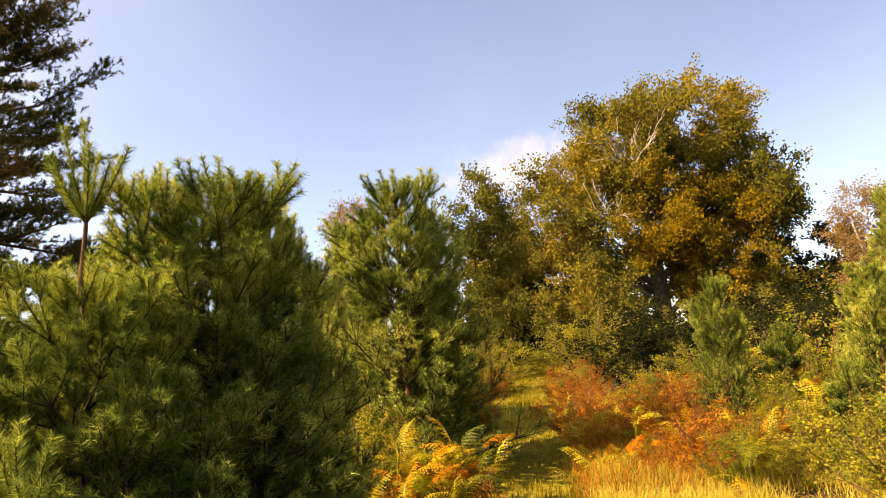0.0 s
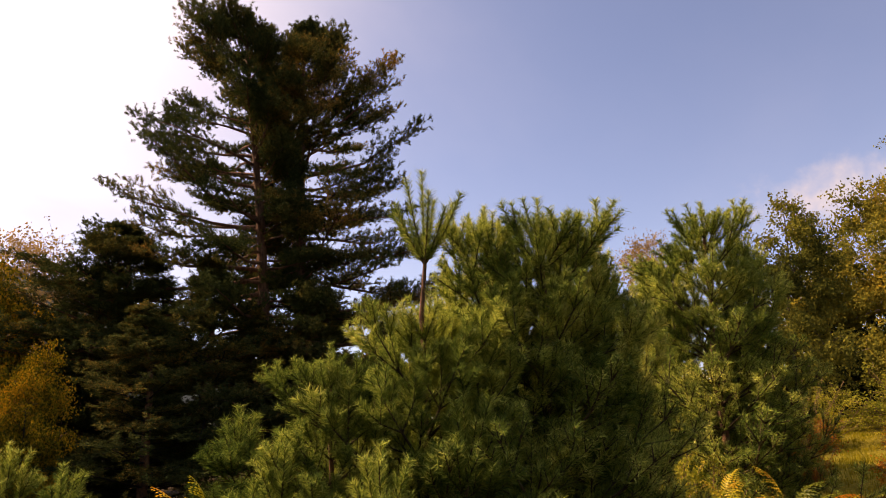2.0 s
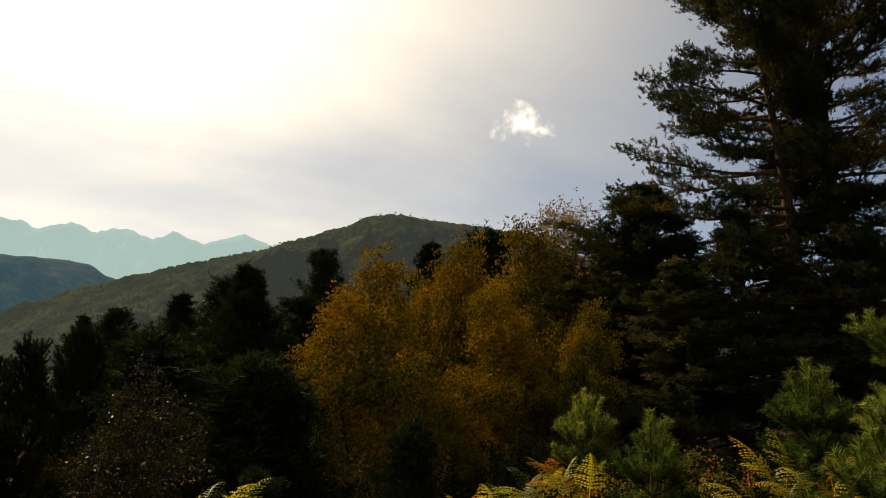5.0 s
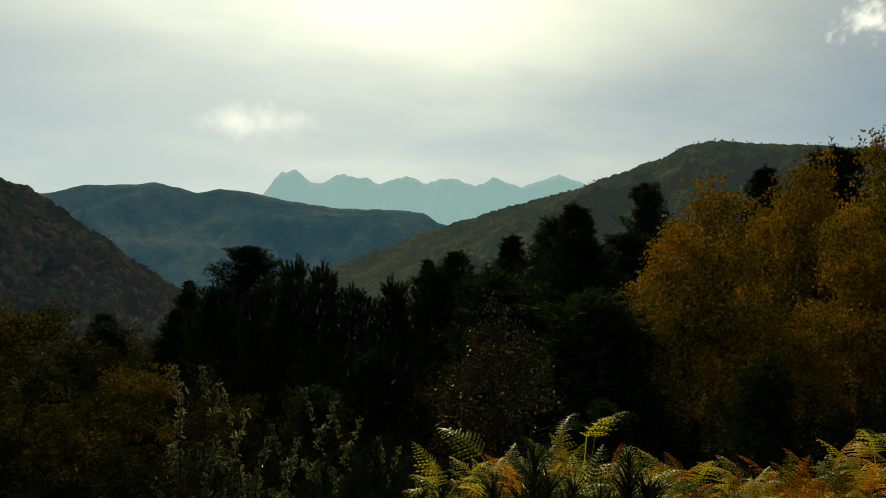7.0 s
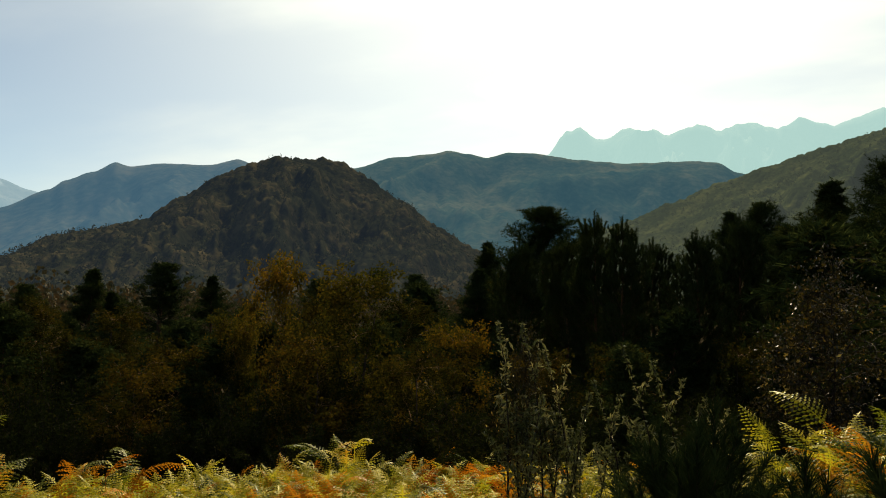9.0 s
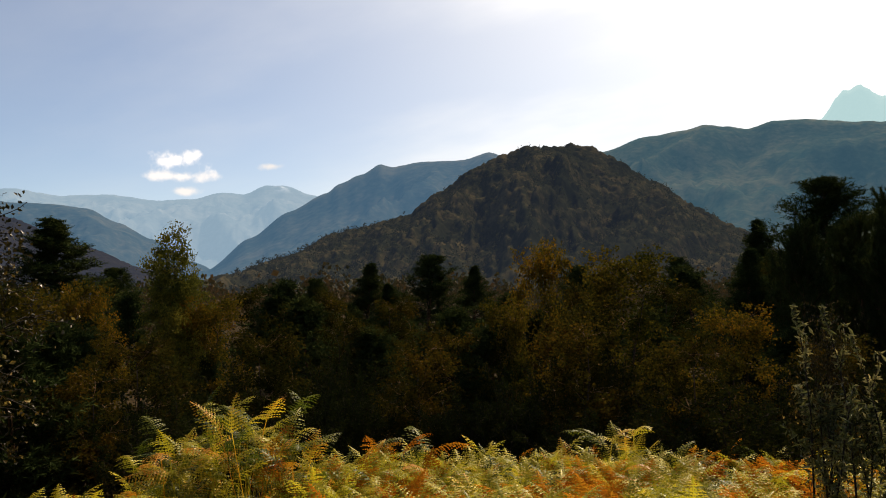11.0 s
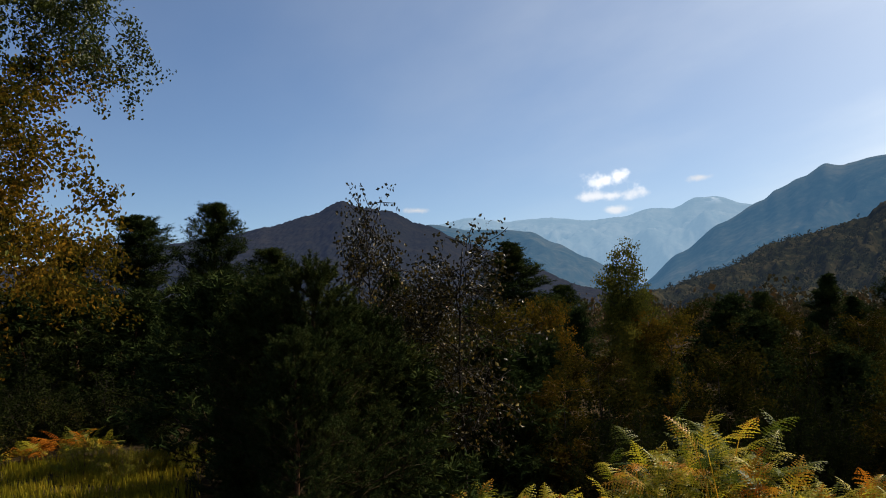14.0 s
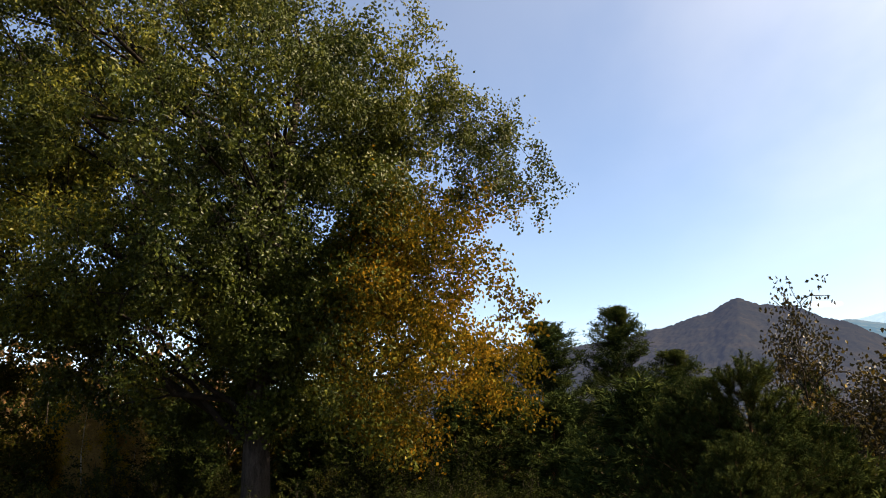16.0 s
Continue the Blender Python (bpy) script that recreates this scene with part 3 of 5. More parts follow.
    if split:
        for b in main[:stems]:
            part("bough", tubes("bough", [b], mats[1], 7), root)
        twigs += main[stems:]
    else:
        twigs += main
    tagged(part("twigwork", tubes("twigwork", twigs, mats[1], 5, 3), root), kind="stuff")
    spots = np.concatenate(spots)
    if turned:
        gilt = (np.linalg.norm((spots - np.array(turned[:3])) / np.array(turned[3:6]), axis=1) + r.normal(0, 0.15, len(spots))) < 1
        tagged(part("turned_foliage", leaves("turned_foliage", r, spots[gilt], leaf, mats[3]), root, "golden leaves on the lower boughs"), kind="stuff")
        spots = spots[~gilt]
    tagged(part("crown", leaves("crown", r, spots, leaf, mats[2]), root), kind="stuff")
    root["tall"] = float(height)
    return root


def young_pine(name, label, seed, height=3.5, girth=1.3, years=9, density=330, needle=0.06, width=0.0036, group="", mat=NEEDLE, spire=0.0, blunt=0.75, category="pine", laterals=3, brush=0.72, whorl=7, candle=0.18):
    """A young pine: yearly whorls of rising branches, every shoot a bottle-brush of needles, the topmost ones long upright candles;
    spire is the bare length of stem below a fan of leading shoots."""
    r = np.random.default_rng(seed)
    root = thing(name, label, category, group)
    fan = 0.66 if spire else 0.42
    body = height - fan - spire
    zs = np.linspace(0, height - fan, 9)
    stem = np.stack([r.normal(0, 0.012, 9) * zs, r.normal(0, 0.012, 9) * zs, zs], 1)
    wood, p0, p1 = [], [], []

    def brushed(a, b):
        p0.append(a), p1.append(b)

    def grow(p, d, seg, age, order, rad, tip, lift):
        """One branch: a shoot a year, each turning upwards, side shoots from every node."""
        line, turn = [p], r.uniform(0, 6.28)
        for k in range(age):
            left = age - k
            d = unit(d + np.array([0, 0, 0.18 + lift if left == 1 else 0.10]) + r.normal(0, 0.07, 3))
            e = line[-1] + d * (seg * r.uniform(0.85, 1.1) if left > 1 else tip * r.uniform(0.8, 1.2))
            if left <= 2:
                brushed(line[-1] + (e - line[-1]) * 0.08, e)
                if left == 1 and lift > 0.2:
                    brushed(line[-1], e)
            line.append(e)
            if order < 3 and left > 1:
                for j in range(laterals if order == 1 else 2):
                    turn += 2.4
                    sd = tilt_dir(r, d, r.uniform(0.55, 0.9), turn)
                    grow(e, unit(sd + np.array([0, 0, 0.30])), seg * 0.8, min(left - 1, 2 if order == 1 else 1), order + 1, rad * 0.6, tip * 0.85, lift)
        wood.append((np.array(line), np.linspace(rad, 0.0025, len(line))))

    for i in range(years):
        u = (i + 0.25) / years
        z0 = body * u
        base = np.array([np.interp(z0, zs, stem[:, 0]), np.interp(z0, zs, stem[:, 1]), z0])
        full0 = girth * max(1 - u ** 2.0, 0.05) ** blunt
        for k in range(whorl):
            a = k * 6.283 / whorl + i * 0.55 + r.normal(0, 0.25)
            lump = 1 + 0.5 * noise.noise(Vector((math.cos(a) * 1.6, math.sin(a) * 1.6, z0 * 1.5 + seed)))
            full = full0 * lump * (1.0 if k % 2 else 0.7)
            age = max(2, min(6, int(full / 0.25)))
            out = 1.1 - 0.5 * u
            d = unit(np.array([math.cos(a) * out, math.sin(a) * out, 0.30 + 0.25 * u]))
            grow(base, d, max(full / age, 0.15) * 0.95, age, 1, 0.005 + 0.0022 * age, candle * (0.75 + 0.95 * u * u), 0.4 * u)
    top = stem[-1]
    for k in range(12 if spire else 8):
        a = k * 2.39996 + 0.3
        lean = 0.0 if k == 0 else 0.3 + 0.75 * (k % 4) / 3 if spire else r.uniform(0.2, 0.7)
        aim = unit(np.array([math.cos(a) * lean, math.sin(a) * lean, 1.0]))
        ln = fan * (0.98 if k == 0 else r.uniform(0.62, 0.98))
        bend = top + aim * ln * 0.5
        end = bend + unit(aim + np.array([0, 0, 0.3])) * ln * 0.5
        wood.append((np.array([top, bend, end]), np.array([0.008, 0.006, 0.003])))
        for _ in range(2):
            brushed(top + (bend - top) * 0.15, bend), brushed(bend, end)
    part("trunk", tubes("trunk", [(stem, np.linspace(0.011 * height + 0.006, 0.013, 9))], BARK_PINE, 8), root)
    tagged(part("branchwork", tubes("branchwork", wood, TWIG_PINE, 5, 3), root), kind="stuff")
    p0, p1 = np.array(p0), np.array(p1)
    tagged(part("needles", needles("needles", r, p0, p1, density, needle, width, mat, brush), root), kind="stuff")
    root["tall"] = float(height)
    return root


def old_pine(name, label, seed, height=11.0, spread=4.2, radius=0.17, first=0.3, n1=44, n2=7, n3=5, tufts=3, count=14, needle=0.13, width=0.012, group="", mat=NEEDLE_OLD, lean=0.01, split=False,
             profile=None, whorl=0, angle=(-8, 45), tuft=0.2, gather=0.08, bend=0.03, uneven=0.3, inner=0.30, open_inside=False):
    """A grown pine: straight stem, layered boughs, flat pads of needle tufts."""
    r = np.random.default_rng(seed)
    root = thing(name, label, "pine", group)
    trunk = limb(r, (0, 0, -0.2), (r.normal(0, lean), r.normal(0, lean), 1), height * 0.97, radius, radius * 0.15, 14, 0.02, 0.03)
    main, twigs, p0, p1 = [], [], [], []
    for i in range(n1):
        u = (i + r.uniform(0, 1)) / n1
        if whorl:
            u = min((math.floor(u * whorl) + 0.5 + r.normal(0, 0.20)) / whorl, 0.995)
        p, _, rad = along(trunk, first + (0.985 - first) * u)
        el = radians(angle[0] + (angle[1] - angle[0]) * u ** 1.6 + r.normal(0, 7))
        a = i * 2.39996 + r.normal(0, 0.4)
        length = spread * (profile(u, math.cos(a)) if profile else (1 - u) ** 0.6 + 0.12) * r.uniform(1 - uneven, 1.06)
        if open_inside and (u < 0.85 and (length < 1.0 or math.sin(a) < -0.75) and r.uniform() < 0.3 or u > 0.88 and r.uniform() < 0.25):
            continue
        d = np.array([math.cos(a) * math.cos(el), math.sin(a) * math.cos(el), math.sin(el)])
        b = limb(r, p, d, length, min(rad * 0.5, 0.012 + 0.013 * length), 0.007, 6, 0.10, bend)
        main.append(b)
        small = min(1.0, 0.30 + length / 1.4)
        for j in range(n2):
            s = inner + (1 - inner) * (j + r.uniform(0, 1)) / n2
            q, bd, br = along(b, min(s, 0.99))
            flat = unit(np.array([-bd[1], bd[0], 0.0])) * (1 if j % 2 else -1)
            sd = unit(bd * 0.75 + flat * r.uniform(0.4, 1.0) + np.array([0, 0, r.uniform(0.0, 0.3)]))
            sl = ((0.12 + 0.18 * (1.1 - s)) if open_inside else (0.16 + 0.30 * (1.1 - s))) * length * r.uniform(0.7, 1.2) + 0.18 * small
            sb = limb(r, q, sd, sl, max(br * 0.5, 0.005), 0.003, 3, 0.12, 0.05)
            twigs.append(sb)
            for k in range(n3):
                t, td, _ = along(sb, min((k + r.uniform(0.4, 1)) / n3, 0.99))
                for _ in range(tufts):
                    e = unit(td + r.normal(0, 0.6, 3) + np.array([0, 0, 0.45])) * tuft * small * r.uniform(0.6, 1.3)
                    o = t + r.normal(0, gather, 3) * np.array([1.4, 1.4, 0.5])
                    p0.append(o), p1.append(o + e)
    for k in range(14):
        t, td, _ = along(trunk, 0.93 + 0.068 * k / 13)
        side = unit(td + r.normal(0, 0.5 * (1 - k / 14), 3) + np.array([0, 0, 0.5]))
        p0.append(t), p1.append(t + side * tuft)
    part("trunk", tubes("trunk", [trunk], BARK_PINE, 10), root)
    if split:
        for b in main:
            part("bough", tubes("bough", [b], BARK_PINE, 6), root)
    else:
        twigs += main
    tagged(part("twigwork", tubes("twigwork", twigs, TWIG_DARK, 5, 3), root), kind="stuff")
    tagged(part("needles", needles("needles", r, np.array(p0), np.array(p1), count, needle, width, mat, 0.85), root), kind="stuff")
    root["tall"] = float(height)
    return root


def shrub(name, label, seed, height=1.4, spread=0.6, stems=26, per=60, leaf=0.022, mat=SHRUB_SHADE, spike=False, group="", twigs=5, category="shrub", bark=TWIG):
    """Many stems from one foot; leaves on side twigs, or close along upright spikes."""
    r = np.random.default_rng(seed)
    root = thing(name, label, category, group)
    wood, spots = [], []
    for i in range(stems):
        a, out = r.uniform(0, 2 * math.pi), r.uniform(0.05, 1.0) * spread
        h = height * r.uniform(0.55, 1.0) * (1 - 0.25 * out / spread)
        d = unit(np.array([math.cos(a) * out, math.sin(a) * out, h]))
        st = limb(r, (math.cos(a) * out * 0.25, math.sin(a) * out * 0.25, -0.03), d, h * 1.05, 0.008, 0.003, 5, 0.07, 0.10 if spike else 0.03)
        wood.append(st)
        if spike:
            m = per * 2
            x = 5 - 3.4 * r.uniform(0, 1, m) ** 1.3
            ix = np.minimum(x.astype(int), 4)
            spots.append(st[0][ix] + (st[0][ix + 1] - st[0][ix]) * (x - ix)[:, None] + r.normal(0, 1, (m, 3)) * (0.027 - 0.004 * x)[:, None])
        for k in range(twigs):
            t, td, _ = along(st, r.uniform(0.3 if spike else 0.06, 0.98))
            w = limb(r, t, tilt_dir(r, td, r.uniform(0.4, 0.8)), h * r.uniform(0.12, 0.28), 0.004, 0.0015, 3, 0.12, 0.08 if spike else 0.0)
            wood.append(w)
            m = per // 2 if spike else per // 3
            x = r.uniform(0.2, 3, m)
            ix = np.minimum(x.astype(int), 2)
            spots.append(w[0][ix] + (w[0][ix + 1] - w[0][ix]) * (x - ix)[:, None] + r.normal(0, 0.012 if spike else 0.03, (m, 3)))
    tagged(part("stemwork", tubes("stemwork", wood, bark, 4, 3), root), kind="stuff")
    tagged(part("leaves", leaves("leaves", r, np.concatenate(spots), leaf, mat, -0.3 if spike else 0.1, 0.28 if spike else 0.62), root), kind="stuff")
    root["tall"] = float(height)
    return root


def frond_arrays(seed, stalk=0.3, blade=0.42, pairs=14):
    """One bracken frond: upright stalk, arching blade, and tapering pairs of slender leaflets, each cut into teeth. Gives points and triangles."""
    r = np.random.default_rng(seed)
    n, m0 = 16, 5
    s = np.linspace(0, 1, n)
    bend = np.radians(r.uniform(15, 50) + r.uniform(45, 80) * s ** 1.2)
    step = blade / (n - 1)
    arc = np.stack([np.cumsum(np.sin(bend)) * step, 0.06 * blade * np.sin(s * r.uniform(1, 3)), np.cumsum(np.cos(bend)) * step], 1)
    low = np.linspace(0, 1, m0)[:-1, None] * np.array([[0.16 * stalk, 0, stalk]])
    arc = arc - arc[0] + np.array([0.16 * stalk, 0, stalk])
    line = (arc, np.ones(n))
    vs, ts = [], []
    for k in range(pairs):
        u = k / (pairs - 1)
        q, t, _ = along(line, 0.02 + 0.97 * u)
        side0 = np.array([0, 1.0, 0])
        nor = unit(np.cross(t, side0))
        full = blade * 0.40 * (1 - u) ** 0.85 * (0.75 + 0.25 * min(1, u * 5)) + 0.012
        for sg in (-1, 1):
            ln = full * r.uniform(0.85, 1.1)
            ax = unit(side0 * sg + t * (0.40 + 0.25 * u) + nor * r.uniform(-0.35, 0.15))
            fw = unit(t - ax * float(t @ ax))
            teeth = max(2, int(2 + 3.4 * (1 - u)))
            sag = nor * (-0.30) * ln
            wide = min(0.40 * blade / pairs, 0.16 * ln)
            for m in range(teeth):
                v0, v1 = m / teeth, (m + 1.0) / teeth
                a0, a1 = q + ax * ln * v0 + sag * v0 * v0, q + ax * ln * v1 + sag * v1 * v1
                tip = wide * (1 - v0 * 0.85) + 0.002
                for side in (-1, 1):
                    e = a0 + (a1 - a0) * 0.75 + fw * side * tip + nor * (0.25 * tip + r.uniform(-0.15, 0.15) * tip)
                    b = len(vs)
                    vs += [a0, a1, e]
                    ts.append((b, b + 1, b + 2))
    b = len(vs)
    pts = np.concatenate([low, arc])
    for i in range(len(pts)):
        vs += [pts[i] + np.array([0, 0.004, 0]), pts[i] - np.array([0, 0.004, 0])]
        if i:
            j = b + 2 * i
            ts += [(j - 2, j - 1, j), (j - 1, j + 1, j)]
    return np.array(vs), np.array(ts)


STALKS = (0.16, 0.40, 0.68, 0.95, 1.25)
FROND_ARRAYS = {s: [frond_arrays(40 + i + int(s * 100), s, 0.31 + 0.04 * (i % 3), 13 + i % 3) for i in range(4)] for s in STALKS}
FRONDS = {(m.name, s): [mesh("frond", v, t, m) for v, t in FROND_ARRAYS[s]] for m in (FERN, FERN_RUST) for s in STALKS}


def frond_pick(r, high):
    """A stalk that brings the blade's tip near this height, now and then a lower one."""
    fit = [s for s in STALKS if s + 0.18 <= max(high, 0.4)]
    return fit[-1] if r.uniform() < 0.6 else fit[int(r.integers(len(fit)))]


def fern(r, az, rho, high, rusty=0.15, count=6, group="bracken"):
    root = thing("fern", "rust-brown bracken fern in the undergrowth" if rusty > 0.6 else "yellowing bracken fern with arching fronds", "fern", group)
    root.matrix_basis = Matrix.Translation(spot(az, rho)) @ pose(0, 0, 0, 0, 0, r.uniform(0, 360))
    for i in range(count):
        kind = FERN_RUST if r.uniform() < rusty else FERN
        s = frond_pick(r, high)
        ob = part("frond", FRONDS[kind.name, s][int(r.integers(4))], root)
        k = max(high, 0.4) / (s + 0.34) if s == STALKS[0] else 1.0
        ob.matrix_basis = pose(r.normal(0, 0.10), r.normal(0, 0.10), -0.02, r.normal(0, 10), r.normal(0, 10), i * 360 / count + r.normal(0, 25)) @ Matrix.Scale(min(k, 1.2) * r.uniform(0.8, 1.15), 4)
    return root


def bracken_carpet(name, label, r, places, rusty):
    """Low bracken that runs together: one joined mesh of many fronds. places: (az, rho, height)."""
    vs, ts, base = [], [], 0
    for az, rho, high in places:
        s = frond_pick(r, high)
        v, t = FROND_ARRAYS[s][int(r.integers(4))]
        m = np.array(Matrix.Translation(spot(az, rho)) @ pose(0, 0, -0.02, r.normal(0, 10), r.normal(0, 10), r.uniform(0, 360)) @ Matrix.Scale(r.uniform(0.75, 1.15), 4))
        vs.append(v @ m[:3, :3].T + m[:3, 3])
        ts.append(t + base)
        base += len(v)
    return tagged(new(name, mesh(name, np.concatenate(vs), np.concatenate(ts), CARPET_RUST if rusty else CARPET)), label, "fern", kind="stuff")


def blades(name, label, r, places, height, width, mat, bend=0.35):
    """A stand of grass: one curved, tapering blade at each place."""
    n = len(places)
    a = r.uniform(0, 2 * math.pi, n)[:, None]
    out = np.concatenate([np.cos(a), np.sin(a), np.zeros((n, 1))], 1)
    side = np.concatenate([-np.sin(a), np.cos(a), np.zeros((n, 1))], 1) * width / 2
    h = (height * r.uniform(0.5, 1.2, n))[:, None]
    lean = r.uniform(0.2, 1.0, n)[:, None] * bend
    up = np.array([[0, 0, 1.0]])
    mid = places + up * h * 0.55 + out * h * lean * 0.35
    tip = places + up * h * (1 - 0.3 * lean) + out * h * lean
    v = np.stack([places - side, places + side, mid - side * 0.7, mid + side * 0.7, tip], 1)
    i = np.arange(n)[:, None] * 5
    t = np.concatenate([i + np.array([[0, 1, 2]]), i + np.array([[1, 3, 2]]), i + np.array([[2, 3, 4]])])
    return tagged(new(name, mesh(name, v, t, mat)), label, "grass", kind="stuff")


MADE = {}


def plant(key, az, rho, tall, turn=0.0, builder=None, wide=1.0, lift=0.0, **options):
    """Builds the first plant of a kind, copies it for the rest; tall is its height in metres."""
    first = key not in MADE
    if first:
        MADE[key] = [builder(**options), 1.0, 1.0]
    ob, s0, w0 = MADE[key]
    s = tall / ob["tall"]
    m = Matrix.Translation(spot(az, rho) + Vector((0, 0, lift))) @ pose(0, 0, 0, 0, 0, turn)
    if first:
        MADE[key][1], MADE[key][2] = s, s * wide
        ob.matrix_basis = m @ Matrix.Diagonal((s * wide, s * wide, s, 1))
        return ob
    return copy_thing(ob, m @ Matrix.Diagonal((s * wide / w0, s * wide / w0, s / s0, 1)))


def on_track(az, rho):
    return 2.6 < az < 7.4 and rho < 36


def reach(az, rho, el):
    """Height above the ground of what shows its top at this elevation from the eye."""
    return EYE + (rho - ARM) * math.tan(radians(el)) - spot(az, rho).z


def pinetop(key, az, rho, el, turn=0.0, wide=1.0, **options):
    return plant(key, az, rho, reach(az, rho, el), turn, wide=wide, **options)


# young pines beside the track
young_a = dict(builder=young_pine, name="young_pine", label="young Scots pine with a long upright leader", seed=11, height=3.4, girth=1.35, years=10, whorl=8, density=520, needle=0.068, brush=0.80, width=0.0042, group="young pines", spire=0.52, blunt=0.5)
young_b = dict(builder=young_pine, name="young_pine", label="dense bushy young Scots pine with many upright tips", seed=23, height=3.4, girth=1.25, years=13, whorl=9, density=420, needle=0.062, brush=0.86, width=0.0050, group="young pines", blunt=0.42, candle=0.19)
young_c = dict(builder=young_pine, name="young_pine", label="small bushy pine sapling in the bracken", seed=31, height=1.6, girth=0.62, years=5, whorl=6, density=560, needle=0.068, brush=0.86, width=0.0046, group="pine saplings", blunt=0.5)
pinetop("young_a", -23.4, 5.2, 20.2, 40, **young_a)
for i, (az, rho, el, wide) in enumerate([(-19.0, 5.7, 17.3, 1.0), (-15.2, 5.6, 17.8, 1.15), (-13.0, 6.0, 16.4, 0.9), (-10.8, 6.5, 12.8, 0.7), (-21.5, 5.7, 9.5, 1.1), (-3.4, 10.2, 16.2, 1.15), (-1.2, 10.8, 13.8, 0.75), (-6.6, 10.6, 12.6, 0.75), (-29.6, 5.0, 7.4, 1.1), (18.3, 10.2, 5.8, 0.75), (27.3, 9.0, 5.4, 0.9), (30.3, 13.0, 10.4, 0.75)]):
    pinetop("young_b", az, rho, el, i * 83 + 10, wide=wide, **young_b)
for i, (az, rho, el, wide) in enumerate([(-26.5, 4.4, 0.0, 1.0), (-33.0, 4.8, 1.0, 1.0), (-21.0, 4.8, 4.0, 1.0), (-46.0, 6.0, -0.5, 1.0), (28.0, 6.4, -2.0, 1.0), (31.5, 6.0, -1.0, 1.1), (25.0, 8.0, -1.0, 1.0), (22.0, 11.0, 1.8, 1.0), (7.6, 38.0, 4.6, 1.6), (10.0, 34.0, 4.6, 1.6), (-36.0, 7.5, 3.0, 1.2),
                                         (-11.5, 6.4, 5.0, 1.1), (-1.0, 11.5, 6.0, 1.3), (-8.5, 11.5, 7.0, 1.2), (-13.5, 5.9, 7.0, 1.1), (-50.0, 9.5, 1.0, 1.0)]):
    pinetop("young_c", az, rho, el, i * 53, wide=wide, **young_c)

young_e = dict(young_c, label="small backlit pine sapling with long needles", seed=37, height=1.2, girth=0.34, years=3, whorl=5, density=340, needle=0.105, width=0.0050, brush=0.62, candle=0.24, mat=NEEDLE_SHADE)
for i, (az, rho, el) in enumerate([(-78.0, 3.3, -8.0), (-72.2, 3.4, -8.4), (-83.5, 3.6, -11.0), (-87.8, 4.6, -7.8), (-91.0, 4.6, -9.4), (-89.0, 4.2, -10.0)]):
    pinetop("young_e", az, rho, el, i * 47, **young_e)


# tall pines
def outer(points):
    """A crown's half width by share of its height."""
    return lambda u: float(np.interp(u, [p[0] for p in points], [p[1] for p in points]))


LEFT = outer([(0.0, 2.4), (0.2, 3.8), (0.3, 3.8), (0.45, 3.3), (0.55, 3.1), (0.70, 2.7), (0.85, 2.15), (0.93, 1.7), (0.97, 1.1), (1.0, 0.6)])
RIGHT = outer([(0.0, 2.2), (0.3, 3.0), (0.48, 3.0), (0.62, 2.85), (0.78, 2.4), (0.88, 1.35), (0.95, 0.8), (1.0, 0.4)])
tall_a = dict(builder=old_pine, name="scots_pine", label="tall dark Scots pine with layered boughs", seed=5, height=11.3, spread=1.0, radius=0.19, first=0.10, n1=172, n2=9, n3=4, tufts=6, count=26, needle=0.074, width=0.012, tuft=0.13, gather=0.065,
              group="tall pines", whorl=0, split=True, angle=(-16, 46), bend=0.022, uneven=0.34, inner=0.40, open_inside=True, profile=lambda u, side: LEFT(u) * (0.68 - 0.32 * side))
tall_b = dict(tall_a, seed=6, n1=175, profile=lambda u, side: RIGHT(u) * (0.68 + 0.32 * side))
pinetop("tall_a", -34.9, 16.2, 31.2, 34.9, **tall_a)
pinetop("tall_b", -32.1, 16.6, 32.0, 32.1, **tall_b)
pinetop("tall_b", -44.5, 16.8, 16.5, 210, wide=1.6, **tall_b)

# the oak at the end of the track and its neighbours
oak = dict(builder=broadleaf, name="oak_tree", label="broad oak turning yellow-brown with pale bare limbs", seed=3, height=11.2, radius=0.4, top=0.72, n1=400, n2=6, n3=4, per=28, leaf=0.105,
           lobes=((2.3, 0, 8.0, 2.2, 2.4, 2.4), (-0.6, 0, 7.8, 2.5, 2.6, 2.3), (-3.6, 0, 5.2, 2.5, 2.5, 2.5), (3.9, 0, 5.4, 1.6, 2.2, 1.9), (3.0, 0, 3.2, 2.5, 2.6, 2.4), (-5.2, 0, 2.8, 2.2, 2.2, 2.3), (0.4, -0.4, 4.6, 3.0, 2.6, 2.6), (-1.2, -1.2, 2.2, 3.4, 2.4, 2.2)), turned=(1.5, -2.2, 4.2, 2.6, 2.4, 2.6), bare=5, mats=(BARK_OAK, BARK_OAK, OAK, OAK_GOLD), twig=0.62, jitter=0.16, split=True, low=0.08, thick=0.016, fine=False)
plant("oak", 15.3, 30.0, 11.5, -15.3, **oak)
bir_far = dict(builder=broadleaf, name="birch_tree", label="slender birch with thinning yellow leaves", seed=9, height=8.0, lobes=((0.0, 0, 6.2, 1.1, 1.1, 1.7), (-0.7, 0.2, 4.6, 1.3, 1.2, 1.6), (0.9, 0, 5.0, 0.9, 0.9, 1.2), (0.2, 0, 2.4, 1.6, 1.4, 1.8)), radius=0.08, top=0.9, n1=90, n2=6, n3=4, per=13, leaf=0.095, fine=False,
               droop=0.3, mats=(BARK, BARK, OAK), group="birches", category="birch")
pinetop("bir_far", 2.6, 24.0, 16.2, 0, **bir_far)
